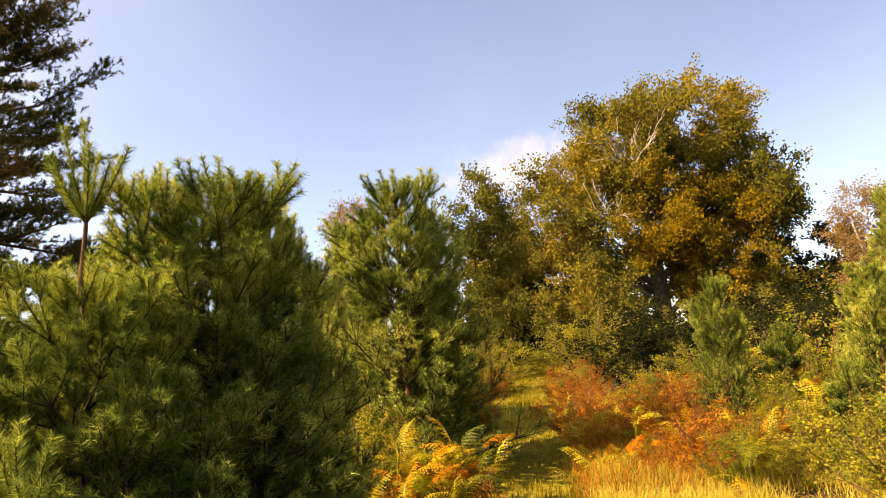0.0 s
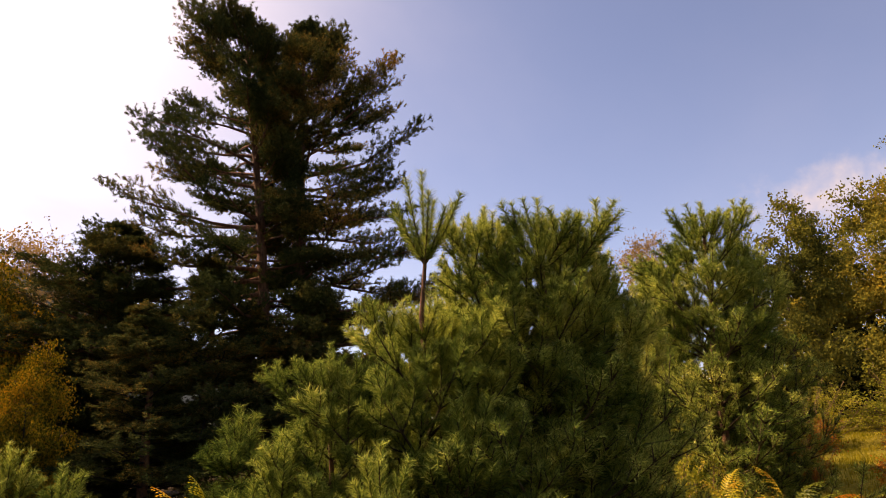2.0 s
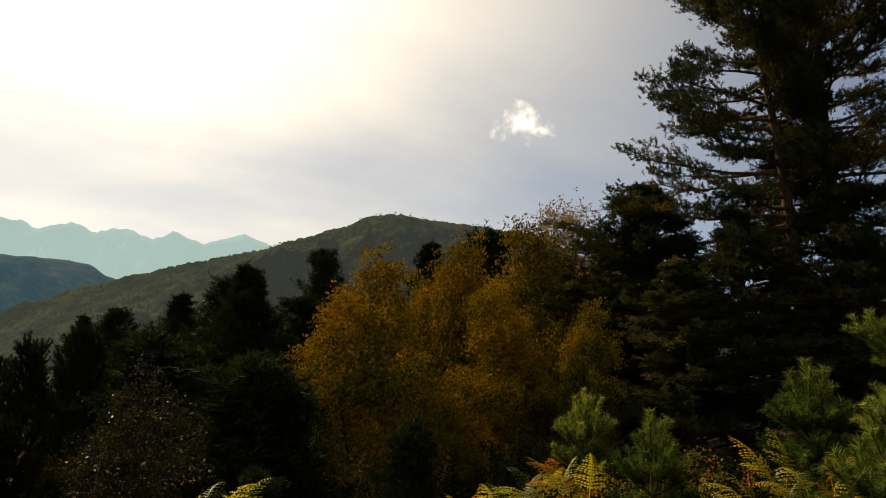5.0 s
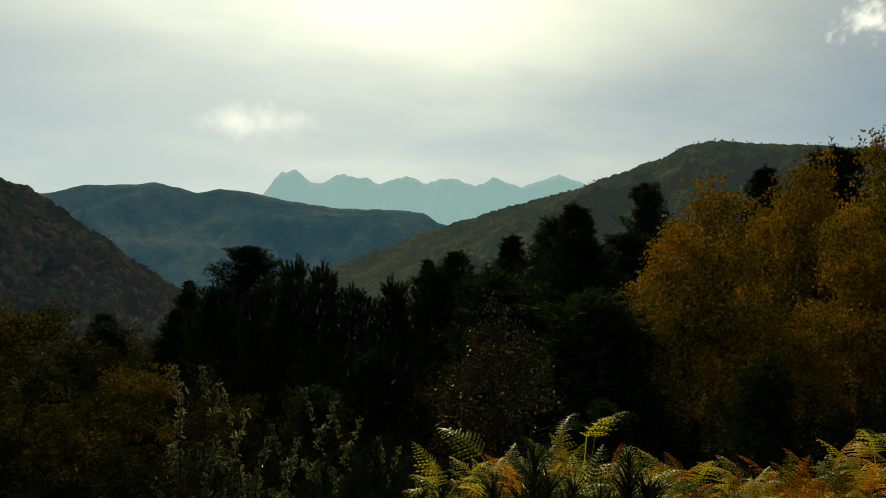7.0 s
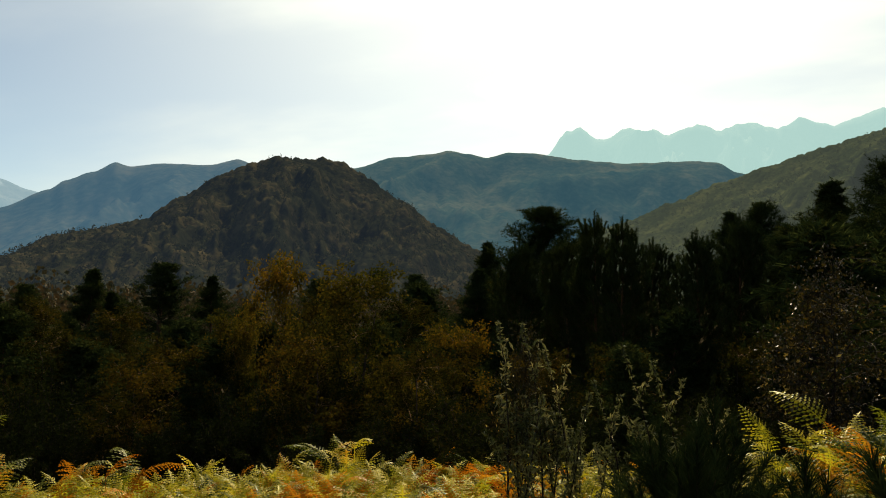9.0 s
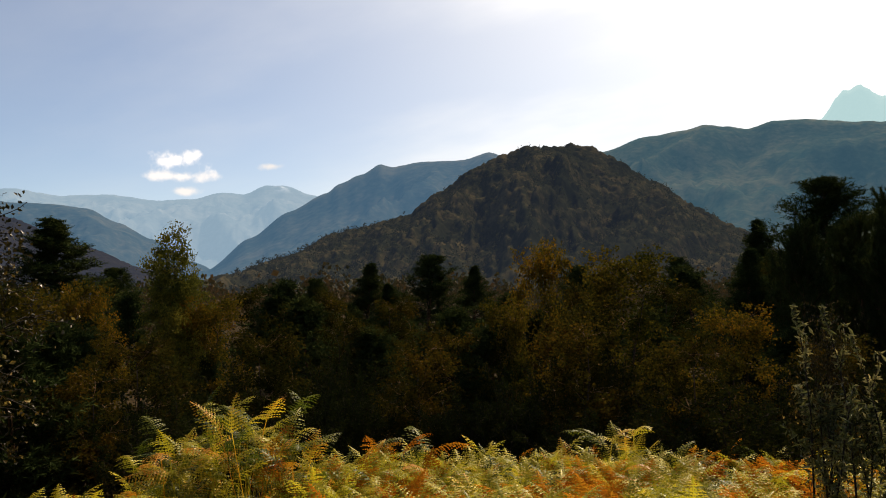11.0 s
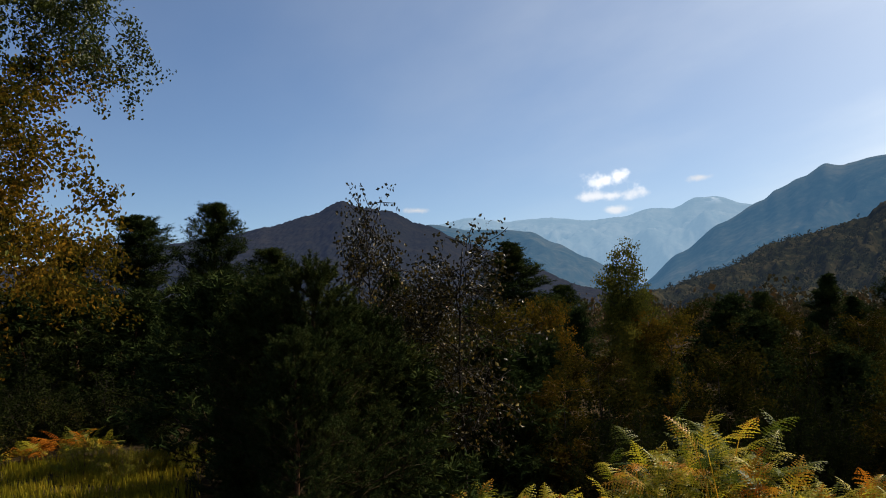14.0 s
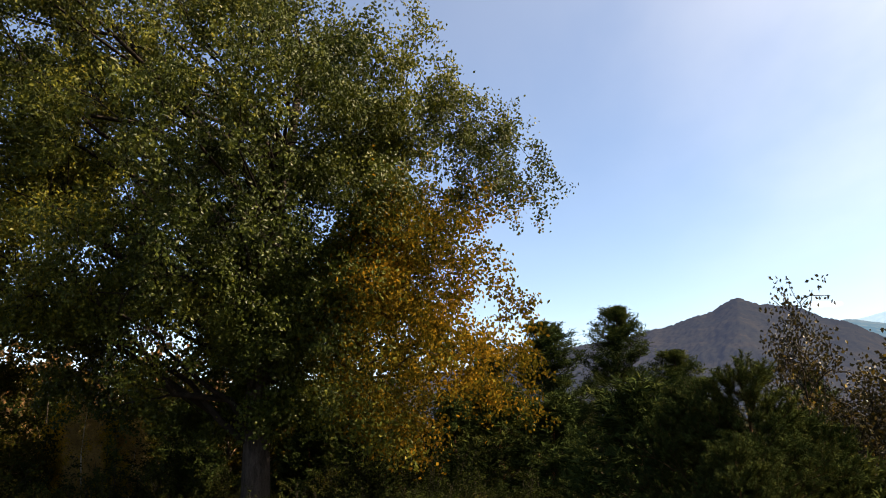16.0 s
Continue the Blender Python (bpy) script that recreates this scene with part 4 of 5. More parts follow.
bir_pale = dict(bir_far, label="nearly bare pale birch against the sky", seed=19, per=7, leaf=0.08, mats=(BARK_BIRCH, TWIG, PALE), fine=True, lobes=((0, 0, 5.4, 1.3, 1.3, 2.4), (0, 0, 3.4, 1.2, 1.2, 1.5)))
pinetop("bir_pale", -6.6, 26.0, 15.0, 0, **bir_pale)
pinetop("bir_pale", 29.0, 20.0, 11.0, 60, wide=1.3, **bir_pale)
pinetop("bir_pale", -50.5, 19.0, 16.0, 120, **bir_pale)

# the edge of the wood behind the track
for i, (az, rho, el, wide) in enumerate([(-13.5, 20, 9.0, 1.3), (-11, 24, 9.0, 1.3), (-8.5, 20, 7.5, 1.4), (-1.5, 27, 8.0, 1.4), (4.5, 30, 8.0, 1.4), (7.5, 33, 8.5, 1.4), (23.5, 33, 7.5, 1.5), (27, 30, 8.0, 1.5), (31, 28, 8.5, 1.5), (34, 24, 8.0, 1.5), (11, 36, 7.0, 1.5), (20, 36, 7.0, 1.6), (2.5, 33, 6.0, 1.5), (37, 20, 8, 1.4)]):
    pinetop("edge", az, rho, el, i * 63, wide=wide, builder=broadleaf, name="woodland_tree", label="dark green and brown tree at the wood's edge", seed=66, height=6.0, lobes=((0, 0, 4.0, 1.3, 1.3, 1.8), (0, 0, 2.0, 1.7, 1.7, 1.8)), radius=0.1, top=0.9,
            n1=50, n2=5, n3=4, per=10, leaf=0.16, mats=(BARK, BARK, SHRUB_SHADE), group="wood edge", fine=False)

# golden birches
gold = dict(builder=broadleaf, name="birch_tree", label="golden autumn birch with fine hanging twigs", seed=14, height=6.0, lobes=((0.1, 0, 4.8, 0.75, 0.75, 1.2), (0.75, 0.2, 3.8, 0.8, 0.8, 1.3), (-0.75, -0.2, 3.5, 0.85, 0.85, 1.4), (0.2, -0.8, 3.0, 0.9, 0.9, 1.4), (0, 0.6, 2.5, 1.3, 1.3, 1.3), (0, 0, 1.4, 1.5, 1.5, 1.0)), radius=0.07, top=0.72, n1=84, n2=6, n3=5, per=18, leaf=0.078, jitter=0.18, fine=False,
            droop=0.6, mats=(BARK, TWIG, GOLD), group="golden birches", category="birch", twig=0.45)
for az, rho, el, wide, turn in [(-65.4, 15, 11.2, 1.1, 0), (-58.8, 19, 12.8, 0.8, 70), (-55.6, 15, 9.4, 0.95, 150), (-52.3, 17, 13.8, 0.9, 220), (-61.0, 20, 9.6, 0.7, 300), (-49.5, 14, 7.5, 0.8, 30)]:
    pinetop("gold", az, rho, el, turn, wide=wide, **gold)

# pines beyond, most with shade painted into their needles
far_p = dict(builder=old_pine, name="pine_tree", label="dark pine standing against the light", seed=51, height=8.0, spread=2.9, radius=0.12, first=0.02, n1=105, n2=6, n3=3, tufts=4, count=12, needle=0.12, width=0.020, group="far pines", tuft=0.28, mat=NEEDLE_SHADE,
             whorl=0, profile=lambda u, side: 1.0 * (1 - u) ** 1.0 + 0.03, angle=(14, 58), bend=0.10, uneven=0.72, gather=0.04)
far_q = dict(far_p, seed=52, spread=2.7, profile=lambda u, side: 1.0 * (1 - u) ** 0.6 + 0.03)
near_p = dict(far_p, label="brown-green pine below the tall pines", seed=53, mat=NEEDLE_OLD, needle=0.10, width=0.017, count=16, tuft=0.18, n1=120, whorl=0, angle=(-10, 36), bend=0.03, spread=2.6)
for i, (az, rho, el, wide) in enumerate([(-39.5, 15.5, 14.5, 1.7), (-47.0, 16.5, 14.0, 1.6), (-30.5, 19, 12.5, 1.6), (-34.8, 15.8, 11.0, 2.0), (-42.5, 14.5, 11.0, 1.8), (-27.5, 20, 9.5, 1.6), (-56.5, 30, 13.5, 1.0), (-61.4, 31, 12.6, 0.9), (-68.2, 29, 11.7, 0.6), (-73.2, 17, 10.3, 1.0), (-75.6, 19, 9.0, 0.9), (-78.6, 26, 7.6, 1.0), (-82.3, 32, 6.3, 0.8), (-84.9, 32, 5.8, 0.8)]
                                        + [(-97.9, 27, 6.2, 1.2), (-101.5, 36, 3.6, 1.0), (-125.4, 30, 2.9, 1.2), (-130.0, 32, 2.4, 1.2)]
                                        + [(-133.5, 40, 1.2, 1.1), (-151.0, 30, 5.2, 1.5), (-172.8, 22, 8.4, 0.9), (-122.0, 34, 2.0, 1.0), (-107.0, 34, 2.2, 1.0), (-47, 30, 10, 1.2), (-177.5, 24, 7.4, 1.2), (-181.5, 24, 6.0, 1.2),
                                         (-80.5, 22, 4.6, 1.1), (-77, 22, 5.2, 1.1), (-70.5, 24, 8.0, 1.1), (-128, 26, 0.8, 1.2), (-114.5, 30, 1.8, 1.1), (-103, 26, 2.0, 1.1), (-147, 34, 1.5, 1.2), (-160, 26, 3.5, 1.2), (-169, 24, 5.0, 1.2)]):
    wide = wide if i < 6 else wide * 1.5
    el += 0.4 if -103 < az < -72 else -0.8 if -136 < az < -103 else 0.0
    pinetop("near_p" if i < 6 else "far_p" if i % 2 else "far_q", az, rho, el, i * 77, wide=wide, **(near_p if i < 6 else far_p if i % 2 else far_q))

young_d = dict(young_b, label="dark bushy young pine in the shade", seed=29, density=300, width=0.0080, mat=NEEDLE_SHADE)
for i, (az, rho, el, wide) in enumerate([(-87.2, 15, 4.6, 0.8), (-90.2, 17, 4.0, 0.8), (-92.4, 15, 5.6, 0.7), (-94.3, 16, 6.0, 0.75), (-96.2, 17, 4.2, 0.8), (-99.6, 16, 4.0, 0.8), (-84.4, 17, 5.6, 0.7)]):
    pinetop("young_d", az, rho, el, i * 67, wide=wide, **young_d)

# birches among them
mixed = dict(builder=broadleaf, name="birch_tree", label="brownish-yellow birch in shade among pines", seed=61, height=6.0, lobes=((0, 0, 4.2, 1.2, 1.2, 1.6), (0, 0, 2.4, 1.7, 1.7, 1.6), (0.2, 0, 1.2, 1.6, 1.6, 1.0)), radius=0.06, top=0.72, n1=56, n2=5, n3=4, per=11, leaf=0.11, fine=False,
             droop=0.4, mats=(BARK, TWIG, BIRCH_SHADE), group="mixed birches", category="birch")
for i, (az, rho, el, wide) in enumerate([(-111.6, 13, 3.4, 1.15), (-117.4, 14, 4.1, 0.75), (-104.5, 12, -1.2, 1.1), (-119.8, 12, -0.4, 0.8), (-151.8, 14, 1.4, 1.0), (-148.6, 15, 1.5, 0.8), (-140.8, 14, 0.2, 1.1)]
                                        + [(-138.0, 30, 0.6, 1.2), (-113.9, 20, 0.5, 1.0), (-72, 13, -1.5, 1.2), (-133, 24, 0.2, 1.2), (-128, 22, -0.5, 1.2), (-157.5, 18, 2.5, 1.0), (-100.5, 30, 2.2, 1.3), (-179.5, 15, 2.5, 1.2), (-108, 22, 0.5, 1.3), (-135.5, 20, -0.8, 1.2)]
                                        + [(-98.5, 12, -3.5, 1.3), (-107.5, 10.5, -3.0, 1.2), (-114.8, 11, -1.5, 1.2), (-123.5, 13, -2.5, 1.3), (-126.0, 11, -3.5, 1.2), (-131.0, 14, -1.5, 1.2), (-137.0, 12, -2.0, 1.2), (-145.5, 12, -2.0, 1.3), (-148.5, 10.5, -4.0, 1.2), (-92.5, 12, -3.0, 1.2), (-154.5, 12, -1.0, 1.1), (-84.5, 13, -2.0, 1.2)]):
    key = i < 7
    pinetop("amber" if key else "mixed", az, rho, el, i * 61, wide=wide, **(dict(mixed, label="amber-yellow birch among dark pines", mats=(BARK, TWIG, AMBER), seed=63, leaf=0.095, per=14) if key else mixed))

pinetop("bir_far", -143.1, 14.0, 4.7, 30, wide=0.85, **bir_far)

# thin saplings with glints painted on a few of their leaves
sap = dict(builder=broadleaf, name="birch_sapling", label="thin birch sapling with a few shining leaves", seed=71, height=3.0, lobes=((0, 0, 1.8, 0.5, 0.5, 1.0), (0, 0, 2.5, 0.3, 0.3, 0.5)), radius=0.022, top=0.97, n1=48, n2=4, n3=3, per=6, leaf=0.042, fine=False,
           droop=0.0, mats=(TWIG_DARK, TWIG_DARK, SHINY), group="saplings", category="birch", twig=0.25, lean=0.05)
for i, (az, rho, el, wide) in enumerate([(-161.4, 8.6, 8.8, 0.8), (-155.2, 8.8, 6.2, 1.1), (-157.8, 9.2, 3.5, 1.2), (-79.5, 9.5, 3.0, 1.1), (-80.8, 10, 0.0, 1.2), (-99.5, 7.0, -2.5, 0.7)]):
    pinetop("sap", az, rho, el, i * 97, wide=wide, **sap)

# the big birch
# turned bounds its lower right boughs, painted gold for the sun on them
big = dict(builder=broadleaf, name="large_birch", label="large spreading birch with small olive leaves and a sunlit golden side", seed=81, height=10.5, radius=0.24, top=0.8, n1=460, n2=6, n3=4, per=38, leaf=0.065, fine=False,
           lobes=((-1.2, 0, 6.2, 4.2, 3.6, 3.8), (2.3, -0.4, 2.9, 1.8, 2.2, 2.2), (1.7, 0, 7.2, 1.4, 1.6, 1.5), (3.6, 0, 6.5, 0.95, 0.8, 0.8), (4.35, 0, 6.2, 0.6, 0.6, 0.95), (2.9, 0, 6.2, 1.1, 1.1, 1.0), (1.2, 0.6, 2.9, 2.8, 2.0, 1.7), (-4.2, 0, 7.2, 2.4, 2.4, 2.4), (-3.6, 0.4, 4.3, 2.0, 2.0, 1.7), (0.6, 0.7, 4.6, 2.4, 2.2, 1.8), (2.0, -0.2, 4.7, 1.15, 1.4, 1.5), (-1.4, 0.9, 2.7, 2.2, 1.6, 1.4)),
           droop=0.25, mats=(BARK, TWIG_DARK, BIG_BIRCH, BIRCH_SUNLIT), category="birch", twig=0.5, jitter=0.14, split=True, low=0.15, turned=(3.0, -0.4, 2.9, 1.9, 3.0, 2.4))
plant("big", -198.0, 12.5, 10.5, 198, **big)
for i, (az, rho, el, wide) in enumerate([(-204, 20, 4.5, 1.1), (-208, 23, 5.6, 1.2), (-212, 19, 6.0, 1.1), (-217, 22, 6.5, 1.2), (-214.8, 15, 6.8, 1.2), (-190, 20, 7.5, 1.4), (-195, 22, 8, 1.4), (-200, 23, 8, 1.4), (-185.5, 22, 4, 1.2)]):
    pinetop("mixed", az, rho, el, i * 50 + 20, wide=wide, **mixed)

for az, rho, el, turn in [(-207.4, 15.0, 1.0, 40), (-210.6, 15.6, 1.6, 130)]:
    pinetop("gold", az, rho, el, turn, wide=0.9, **gold)
for az, rho, el, turn in [(-209.0, 14.2, 2.0, 0), (-206.3, 14.8, 0.8, 90)]:
    pinetop("bir_pale", az, rho, el, turn, wide=0.9, **bir_pale)

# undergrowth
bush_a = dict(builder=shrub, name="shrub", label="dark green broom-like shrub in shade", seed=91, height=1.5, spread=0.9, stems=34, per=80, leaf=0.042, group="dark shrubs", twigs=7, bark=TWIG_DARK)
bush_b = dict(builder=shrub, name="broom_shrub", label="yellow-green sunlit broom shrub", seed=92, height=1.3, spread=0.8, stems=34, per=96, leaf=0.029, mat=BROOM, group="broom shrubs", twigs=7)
spiky = dict(builder=shrub, name="spiky_shrub", label="upright spiky shrub with small stiff leaves", seed=93, height=1.5, spread=0.30, stems=4, per=64, leaf=0.046, mat=SPIKE, spike=True, group="spiky shrubs", twigs=3, bark=TWIG_DARK)
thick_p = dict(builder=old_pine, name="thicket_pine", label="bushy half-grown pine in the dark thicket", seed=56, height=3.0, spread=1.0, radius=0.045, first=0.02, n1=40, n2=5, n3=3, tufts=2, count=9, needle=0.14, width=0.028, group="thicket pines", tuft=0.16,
               whorl=8, profile=lambda u, side: 1.0 - 0.8 * u, angle=(20, 65), mat=NEEDLE_SHADE)
russet = dict(builder=shrub, name="russet_shrub", label="low russet shrub with withered small leaves", seed=94, height=0.8, spread=0.55, stems=26, per=60, leaf=0.028, mat=HEATH, group="russet shrubs", twigs=6)
r = np.random.default_rng(100)
for i in range(30):
    plant("russet", r.uniform(7.3, 9.2) if i % 3 else r.uniform(0.8, 2.4), r.uniform(12, 32), r.uniform(0.5, 0.95), r.uniform(0, 360), wide=r.uniform(0.9, 1.3), **russet)
for i in range(16):
    plant("bush_a" if i % 2 else "russet", -37 - 14 * (i + r.uniform(0, 1)) / 16, r.uniform(6.8, 9.5), r.uniform(0.8, 1.2), r.uniform(0, 360), wide=r.uniform(1.0, 1.4), **(bush_a if i % 2 else russet))
for i in range(14):
    plant("bush_a", -50 - 20 * (i + r.uniform(0, 1)) / 14, r.uniform(10.0, 12.5), r.uniform(1.0, 1.7), r.uniform(0, 360), wide=r.uniform(0.9, 1.3), **bush_a)
for i in range(18):
    plant("russet", r.uniform(7.5, 19), r.uniform(8.2, 13.5), r.uniform(0.5, 0.95), r.uniform(0, 360), wide=r.uniform(0.9, 1.4), **russet)
for i in range(40):
    az, rho = r.uniform(-14, 36) if i % 2 else r.uniform(9, 36), r.uniform(14.5, 26)
    if on_track(az, rho):
        continue
    plant("bush_a" if i % 3 else "bush_b", az, rho, r.uniform(1.1, 2.2), r.uniform(0, 360), wide=r.uniform(1.3, 1.8), **(bush_a if i % 3 else bush_b))
for i in range(18):
    plant("bush_b", r.uniform(18, 31), r.uniform(7.6, 12), r.uniform(0.45, 0.95), r.uniform(0, 360), wide=r.uniform(1.1, 1.6), **bush_b)
for i in range(14):
    plant("russet", r.uniform(-11, 1.5), r.uniform(7.2, 9.5), r.uniform(0.35, 0.7), r.uniform(0, 360), wide=r.uniform(0.9, 1.3), **russet)
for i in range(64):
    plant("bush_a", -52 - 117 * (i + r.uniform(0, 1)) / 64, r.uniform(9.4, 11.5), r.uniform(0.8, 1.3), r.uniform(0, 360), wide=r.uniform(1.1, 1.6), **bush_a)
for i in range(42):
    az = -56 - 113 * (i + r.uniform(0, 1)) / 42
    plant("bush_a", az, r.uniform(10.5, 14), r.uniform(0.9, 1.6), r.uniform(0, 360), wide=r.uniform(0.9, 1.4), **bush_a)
for i in range(90):
    az = -54 - 128 * (i + r.uniform(0, 1)) / 90
    rho = r.uniform(9.5, 30)
    pinetop("thick_p", az, rho, r.uniform(-6.0, -0.5) + 1.2 * smooth(10, 30, rho), r.uniform(0, 360), wide=r.uniform(0.9, 1.5), **thick_p)
for i in range(34):
    az = -181 - 44 * (i + r.uniform(0, 1)) / 34
    pinetop("thick_p", az, r.uniform(15, 30), r.uniform(-2.5, 3.5), r.uniform(0, 360), wide=r.uniform(1.1, 1.7), **thick_p)
for i in range(16):
    plant("bush_a", -186 - 38 * i / 16, r.uniform(12.5, 17), r.uniform(0.8, 1.6), r.uniform(0, 360), wide=1.3, **bush_a)
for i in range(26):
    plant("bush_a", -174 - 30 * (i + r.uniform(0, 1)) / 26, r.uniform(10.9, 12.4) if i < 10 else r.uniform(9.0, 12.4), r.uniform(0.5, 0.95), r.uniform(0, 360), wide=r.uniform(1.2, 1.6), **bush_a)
for i, (az, rho, el) in enumerate([(-165.2, 6.8, 4.6), (-168.8, 7.2, 3.4), (-162.5, 7.6, 1.0), (-170.2, 8.0, 0.5), (-166.5, 6.2, -1.0)]):
    pinetop("young_d", az, rho, el, i * 71, wide=1.15, **young_d)
for i, (az, rho, el) in enumerate([(-159.5, 8.2, -2.5), (-173.0, 9.5, 3.0), (-177.8, 13, 2.0), (-181, 14, 3.0), (-184, 16, 2), (-74.5, 12, 3.5), (-71.5, 12, 2.0), (-78.4, 14, 5.0)]):
    pinetop("thick_p", az, rho, el, i * 71, wide=1.5, **thick_p)
for az, rho, el in [(-100.2, 6.4, -0.1), (-97.6, 6.6, -0.2), (-90.0, 6.8, -1.8), (-88.4, 6.5, -3.2), (-92.3, 6.2, -4.7), (-95.8, 6.6, -2.4), (-86.0, 6.4, -5.5)]:
    pinetop("spiky", az, rho, el, az * 7, **spiky)
for i, (az, rho, el, wide) in enumerate([(24, 10.5, 0.8, 1.2), (27.5, 7.5, -1.5, 1.2), (30.5, 7.0, 0.5, 1.2), (21, 9.5, -2.0, 1.0), (31, 5.6, -5, 1.0), (13.5, 13, 0.6, 1.3), (-10, 8.5, 2.5, 1.0), (1.0, 19, 1.5, 1.2), (23.5, 13, 3.0, 1.4),
                                         (26, 8.5, -3.5, 1.1), (29, 10, 2.0, 1.3), (17, 14, 1.5, 1.3), (-17.5, 5.6, -6.0, 1.0), (-5, 9.5, -1.0, 1.1), (8.5, 17, 1.0, 1.3), (-45, 7.0, -2.5, 1.0)]):
    pinetop("bush_b", az, rho, el, i * 83, wide=wide, **bush_b)

for i, (az, rho) in enumerate([(-175.2, 9.2), (-177.6, 8.7), (-180.2, 9.3), (-173.8, 8.8), (-186.4, 10.0)]):
    plant("bush_b", az, rho, 0.34 + 0.06 * (i % 3), i * 77, wide=1.2, **bush_b)

# bracken: (bearings, distances, height, share of rust, how many)
r = np.random.default_rng(200)
for a0, a1, d0, d1, high, rust, many in [(-94, -133, 7.2, 9.0, 0.82, 0.08, 40), (-130, -144, 7.4, 8.8, 1.27, 0.05, 46), (-142, -157, 6.8, 8.2, 0.70, 0.08, 18), (-71, -82, 5.8, 7.4, 1.30, 0.06, 58), (-50, -74, 6.6, 8.6, 1.18, 0.40, 42),
                                         (-6.2, 1.4, 7.3, 8.6, 0.85, 0.06, 26), (-17, -12, 5.4, 6.2, 0.62, 0.4, 5), (8, 22, 9.5, 14.0, 0.7, 0.25, 18), (18, 31, 7.8, 11.0, 0.85, 0.12, 14), (-30, -39, 6.0, 7.0, 1.15, 0.1, 14), (-178, -187, 10.2, 10.9, 0.42, 0.3, 9)]:
    for i in range(many):
        az = a0 + (a1 - a0) * (i + r.uniform(0, 1)) / many
        hump = 1 - 0.55 * abs(az + 138.6) / 7 if a0 == -130 else 1 - 0.5 * max(-77 - az, 0) / 5 if a0 == -71 else 1
        fern(r, az, r.uniform(d0, d1), high * r.uniform(0.78, 1.12) * hump, min(1, max(0, rust + 0.7 * noise.noise(Vector((az * 0.2, 7.3, 0))))), int(r.integers(10, 15) if a0 == -71 else r.integers(6, 10)))
for name, label, rusty in [("bracken_carpet", "low yellow-green bracken growing close together", False), ("rusty_bracken_carpet", "low rust-orange bracken growing close together", True)]:
    places = []
    for a0, a1, d0, d1, high, many in [(-84, -134, 5.2, 9.2, 0.74, 2500), (-70, -83, 5.4, 7.6, 1.15, 520), (-140, -158, 5.6, 8.4, 0.58, 330), (-76, -49, 6.0, 9.0, 0.98, 400), (7, 24, 9.0, 15.0, 0.55, 420)]:
        for i in range(many):
            az, rho = r.uniform(min(a0, a1), max(a0, a1)), r.uniform(d0, d1)
            rust = noise.noise(Vector((az * 0.25, rho * 0.9, 3.3))) + (0.18 if az < -40 and az > -80 else -0.02) + r.normal(0, 0.12) > 0.22
            if rust == rusty:
                places.append((az, rho, high * r.uniform(0.75, 1.10)))
    bracken_carpet(name, label, r, places, rusty)


# grass
def scatter(r, n, a0, a1, d0, d1):
    out = []
    while len(out) < n:
        az, rho = r.uniform(a0, a1), math.sqrt(r.uniform(d0 * d0, d1 * d1))
        p = bearing(az) * rho
        if noise.noise(Vector((p.x * 1.6, p.y * 1.6, 2.0))) + r.uniform(-0.35, 0.5) < 0:
            continue
        for _ in range(4):
            x, y = p.x + r.normal(0, 0.05), p.y + r.normal(0, 0.05)
            out.append((x, y, ground_z(x, y)))
    return np.array(out)


r = np.random.default_rng(300)
blades("track_grass", "short trodden green grass on the track", r, scatter(r, 26000, 1.6, 9.5, 5, 40), 0.10, 0.010, GRASS)
blades("straw_grass", "tall dry straw-yellow grass beside the track", r, scatter(r, 22000, 8.5, 27, 5.5, 12), 0.24, 0.0045, STRAW, 1.3)
blades("russet_growth", "russet withered undergrowth beside the track", r, scatter(r, 4000, 7.5, 17, 8.0, 14), 0.30, 0.007, HEATH, 1.3)
blades("clearing_grass", "short yellow-green grass in a clearing", r, scatter(r, 7000, -185, -173.5, 6.2, 10.3), 0.12, 0.012, GRASS)
blades("rough_grass", "mixed withered grass between the bracken", r, scatter(r, 9000, -156, -50, 5.0, 9.0), 0.30, 0.005, STRAW)


# woods on the valley floor and the hillsides: far too many to count
def far_woods(name, label, n, a0, a1, d0, d1, tall, mat, surface=None, clumps=26, flake=0.9):
    """Crowns of loose leafy clumps, each a little dome above the ground."""
    r = np.random.default_rng(int(n + d0))
    spots, sizes = [], []
    for i in range(n):
        az = r.uniform(a0, a1)
        if surface:
            p = surface(az, r.uniform(0.03, 0.85))
        else:
            q = bearing(az) * math.sqrt(r.uniform(d0 * d0, d1 * d1))
            p = np.array([q.x, q.y, ground_z(q.x, q.y)])
        h = tall * r.uniform(0.55, 1.15)
        d = unit(r.normal(0, 1, (clumps, 3))) * r.uniform(0.2, 1.0, (clumps, 1)) ** 0.6
        spots.append(p + np.array([0, 0, h * 0.55]) + d * np.array([h * 0.36, h * 0.36, h * 0.48]))
        sizes.append(np.full(clumps, h * 0.28 * flake))
    return tagged(new(name, leaves(name, r, np.concatenate(spots), np.concatenate(sizes), mat, 0.0, 0.85)), label, "forest", kind="stuff")


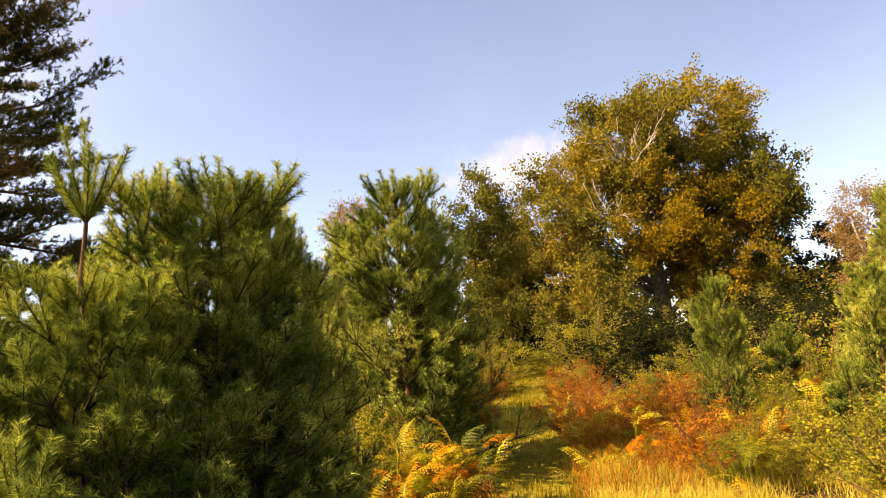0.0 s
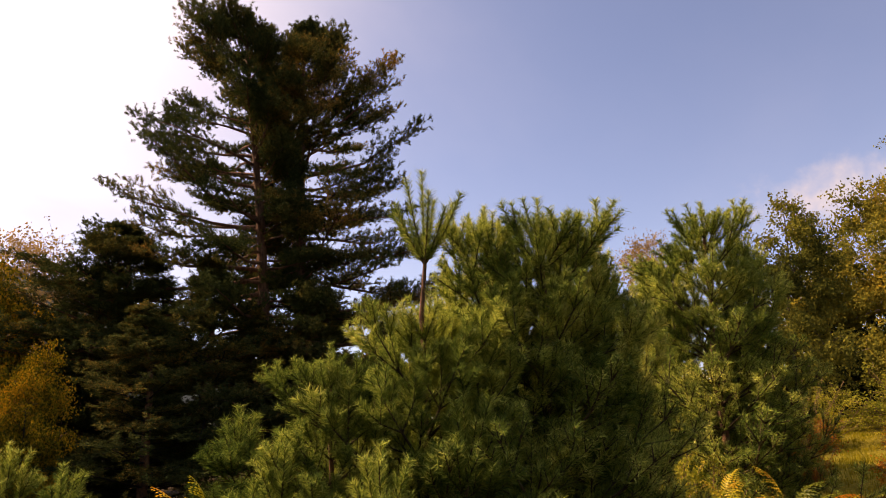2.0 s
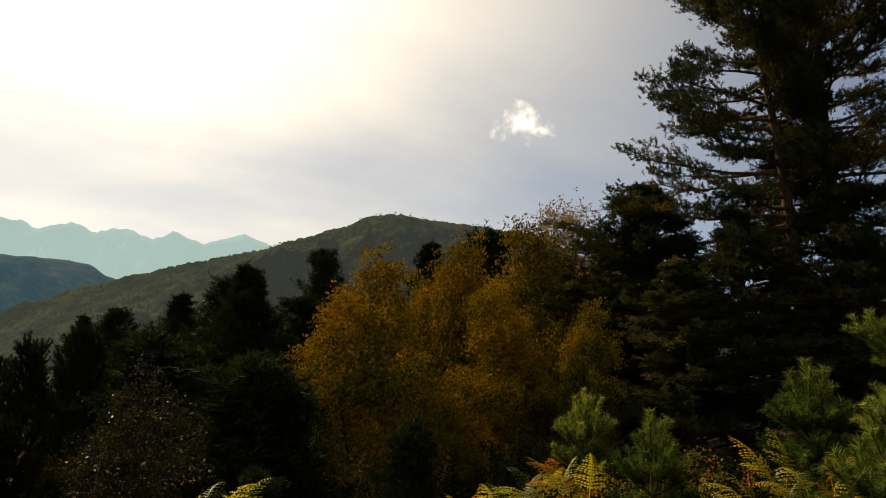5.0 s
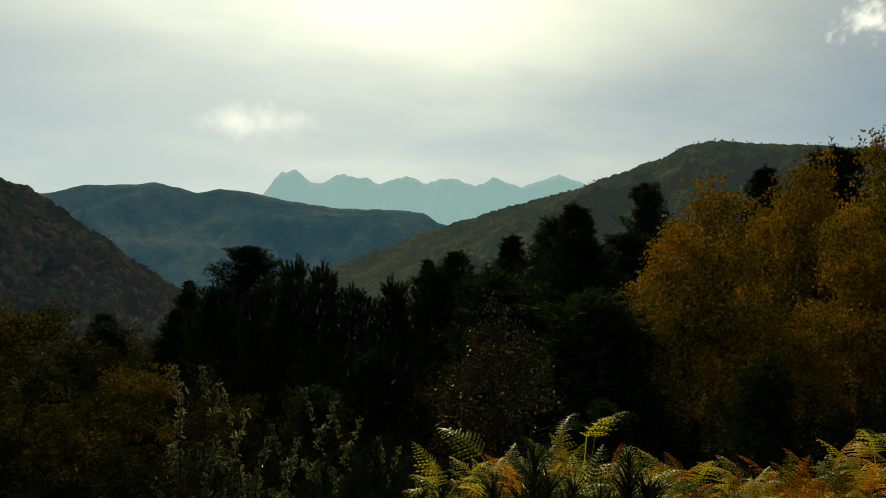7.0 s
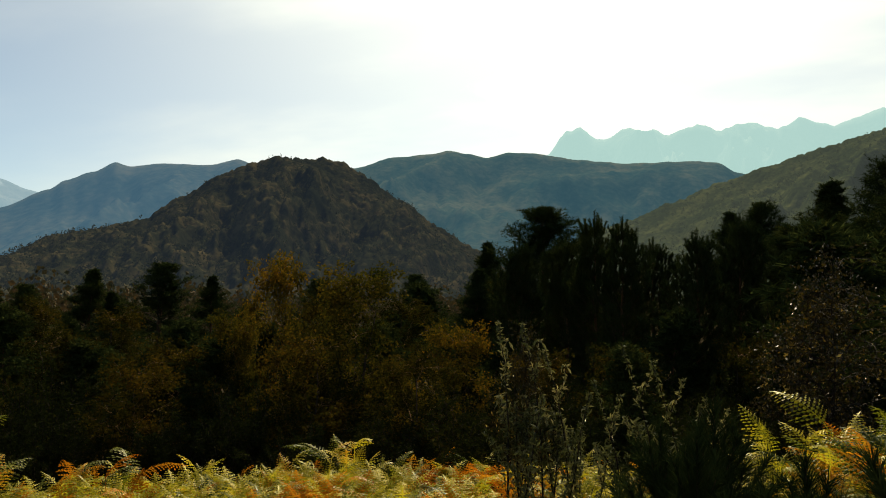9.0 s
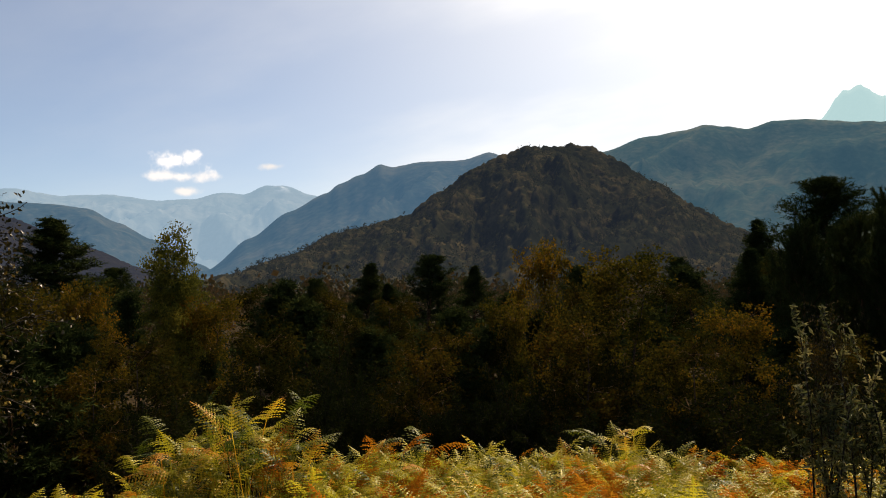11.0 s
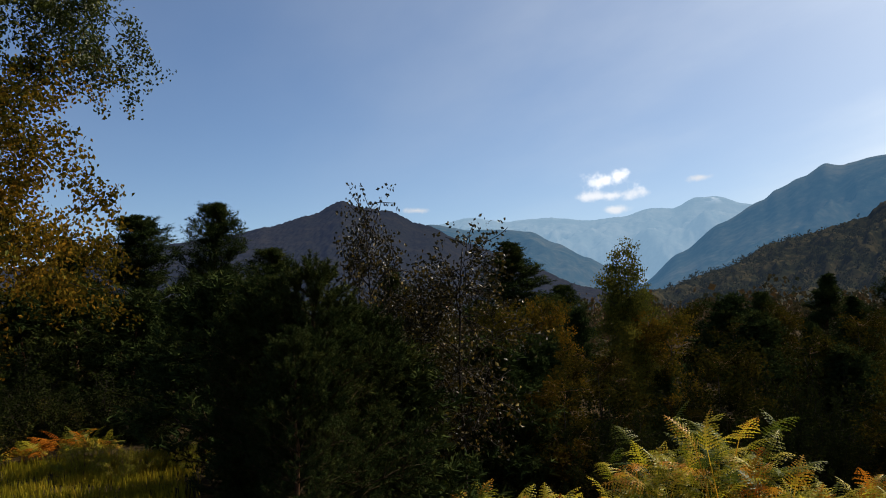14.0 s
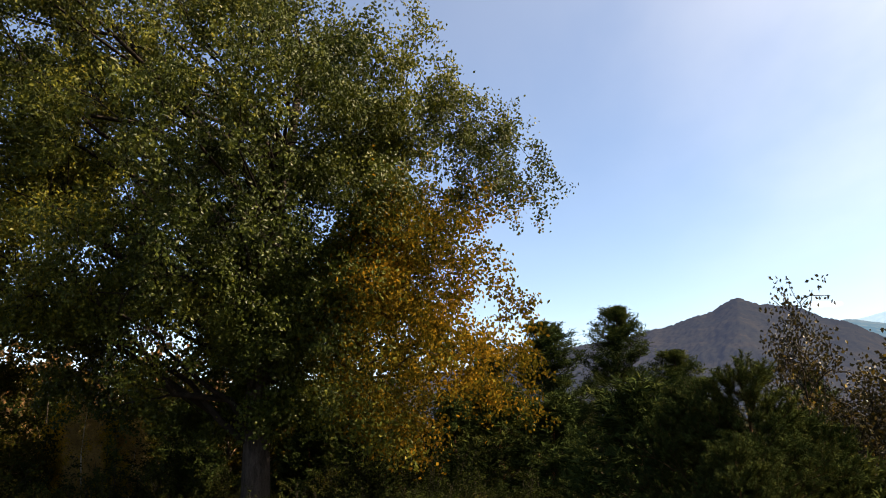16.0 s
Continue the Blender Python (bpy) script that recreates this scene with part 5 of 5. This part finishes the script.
WOODS = leaf_material("mixed_autumn_woods", [(0.0, (0.022, 0.032, 0.014)), (0.5, (0.07, 0.05, 0.022)), (1.0, (0.15, 0.075, 0.025))], 0.15, 0.8, 0.02)
far_woods("near_woods", "mixed brown and green trees beyond the thicket", 420, -176, -48, 36, 90, 3.9, WOODS, None, 200, 0.22)
far_woods("back_woods", "dark mixed trees behind the large birch", 150, -228, -200, 26, 60, 5.0, WOODS, None, 220, 0.22)
far_woods("valley_woods", "dense brown and green autumn woods on the valley floor", 2200, -176, -48, 90, 320, 6.0, WOODS, None, 34, 0.50)


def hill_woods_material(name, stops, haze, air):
    """Crowns on a far slope, each its own autumn tone, with that distance's haze mixed in as emission."""
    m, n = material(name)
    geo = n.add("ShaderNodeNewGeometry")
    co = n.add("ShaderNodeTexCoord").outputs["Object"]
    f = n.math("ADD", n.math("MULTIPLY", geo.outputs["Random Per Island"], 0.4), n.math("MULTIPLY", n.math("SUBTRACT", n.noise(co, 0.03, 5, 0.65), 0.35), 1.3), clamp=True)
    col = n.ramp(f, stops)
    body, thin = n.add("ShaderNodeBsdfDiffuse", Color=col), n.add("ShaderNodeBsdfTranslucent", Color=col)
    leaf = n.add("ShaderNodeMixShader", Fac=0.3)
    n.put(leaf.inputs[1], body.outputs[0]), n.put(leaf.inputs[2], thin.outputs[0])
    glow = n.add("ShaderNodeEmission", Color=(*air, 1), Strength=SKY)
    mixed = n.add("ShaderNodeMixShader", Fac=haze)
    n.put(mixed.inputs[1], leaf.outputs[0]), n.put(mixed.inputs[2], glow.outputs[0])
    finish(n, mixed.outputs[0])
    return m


CONE_WOODS = hill_woods_material("hazy_cone_woods", [(0.0, (0.010, 0.015, 0.007)), (0.5, (0.032, 0.034, 0.014)), (1.0, (0.098, 0.080, 0.032))], 0.16, (0.058, 0.085, 0.14))
SOUTH_WOODS = hill_woods_material("hazy_south_woods", [(0.0, (0.014, 0.024, 0.010)), (0.5, (0.040, 0.052, 0.019)), (1.0, (0.10, 0.10, 0.034))], 0.36, (0.102, 0.120, 0.125))
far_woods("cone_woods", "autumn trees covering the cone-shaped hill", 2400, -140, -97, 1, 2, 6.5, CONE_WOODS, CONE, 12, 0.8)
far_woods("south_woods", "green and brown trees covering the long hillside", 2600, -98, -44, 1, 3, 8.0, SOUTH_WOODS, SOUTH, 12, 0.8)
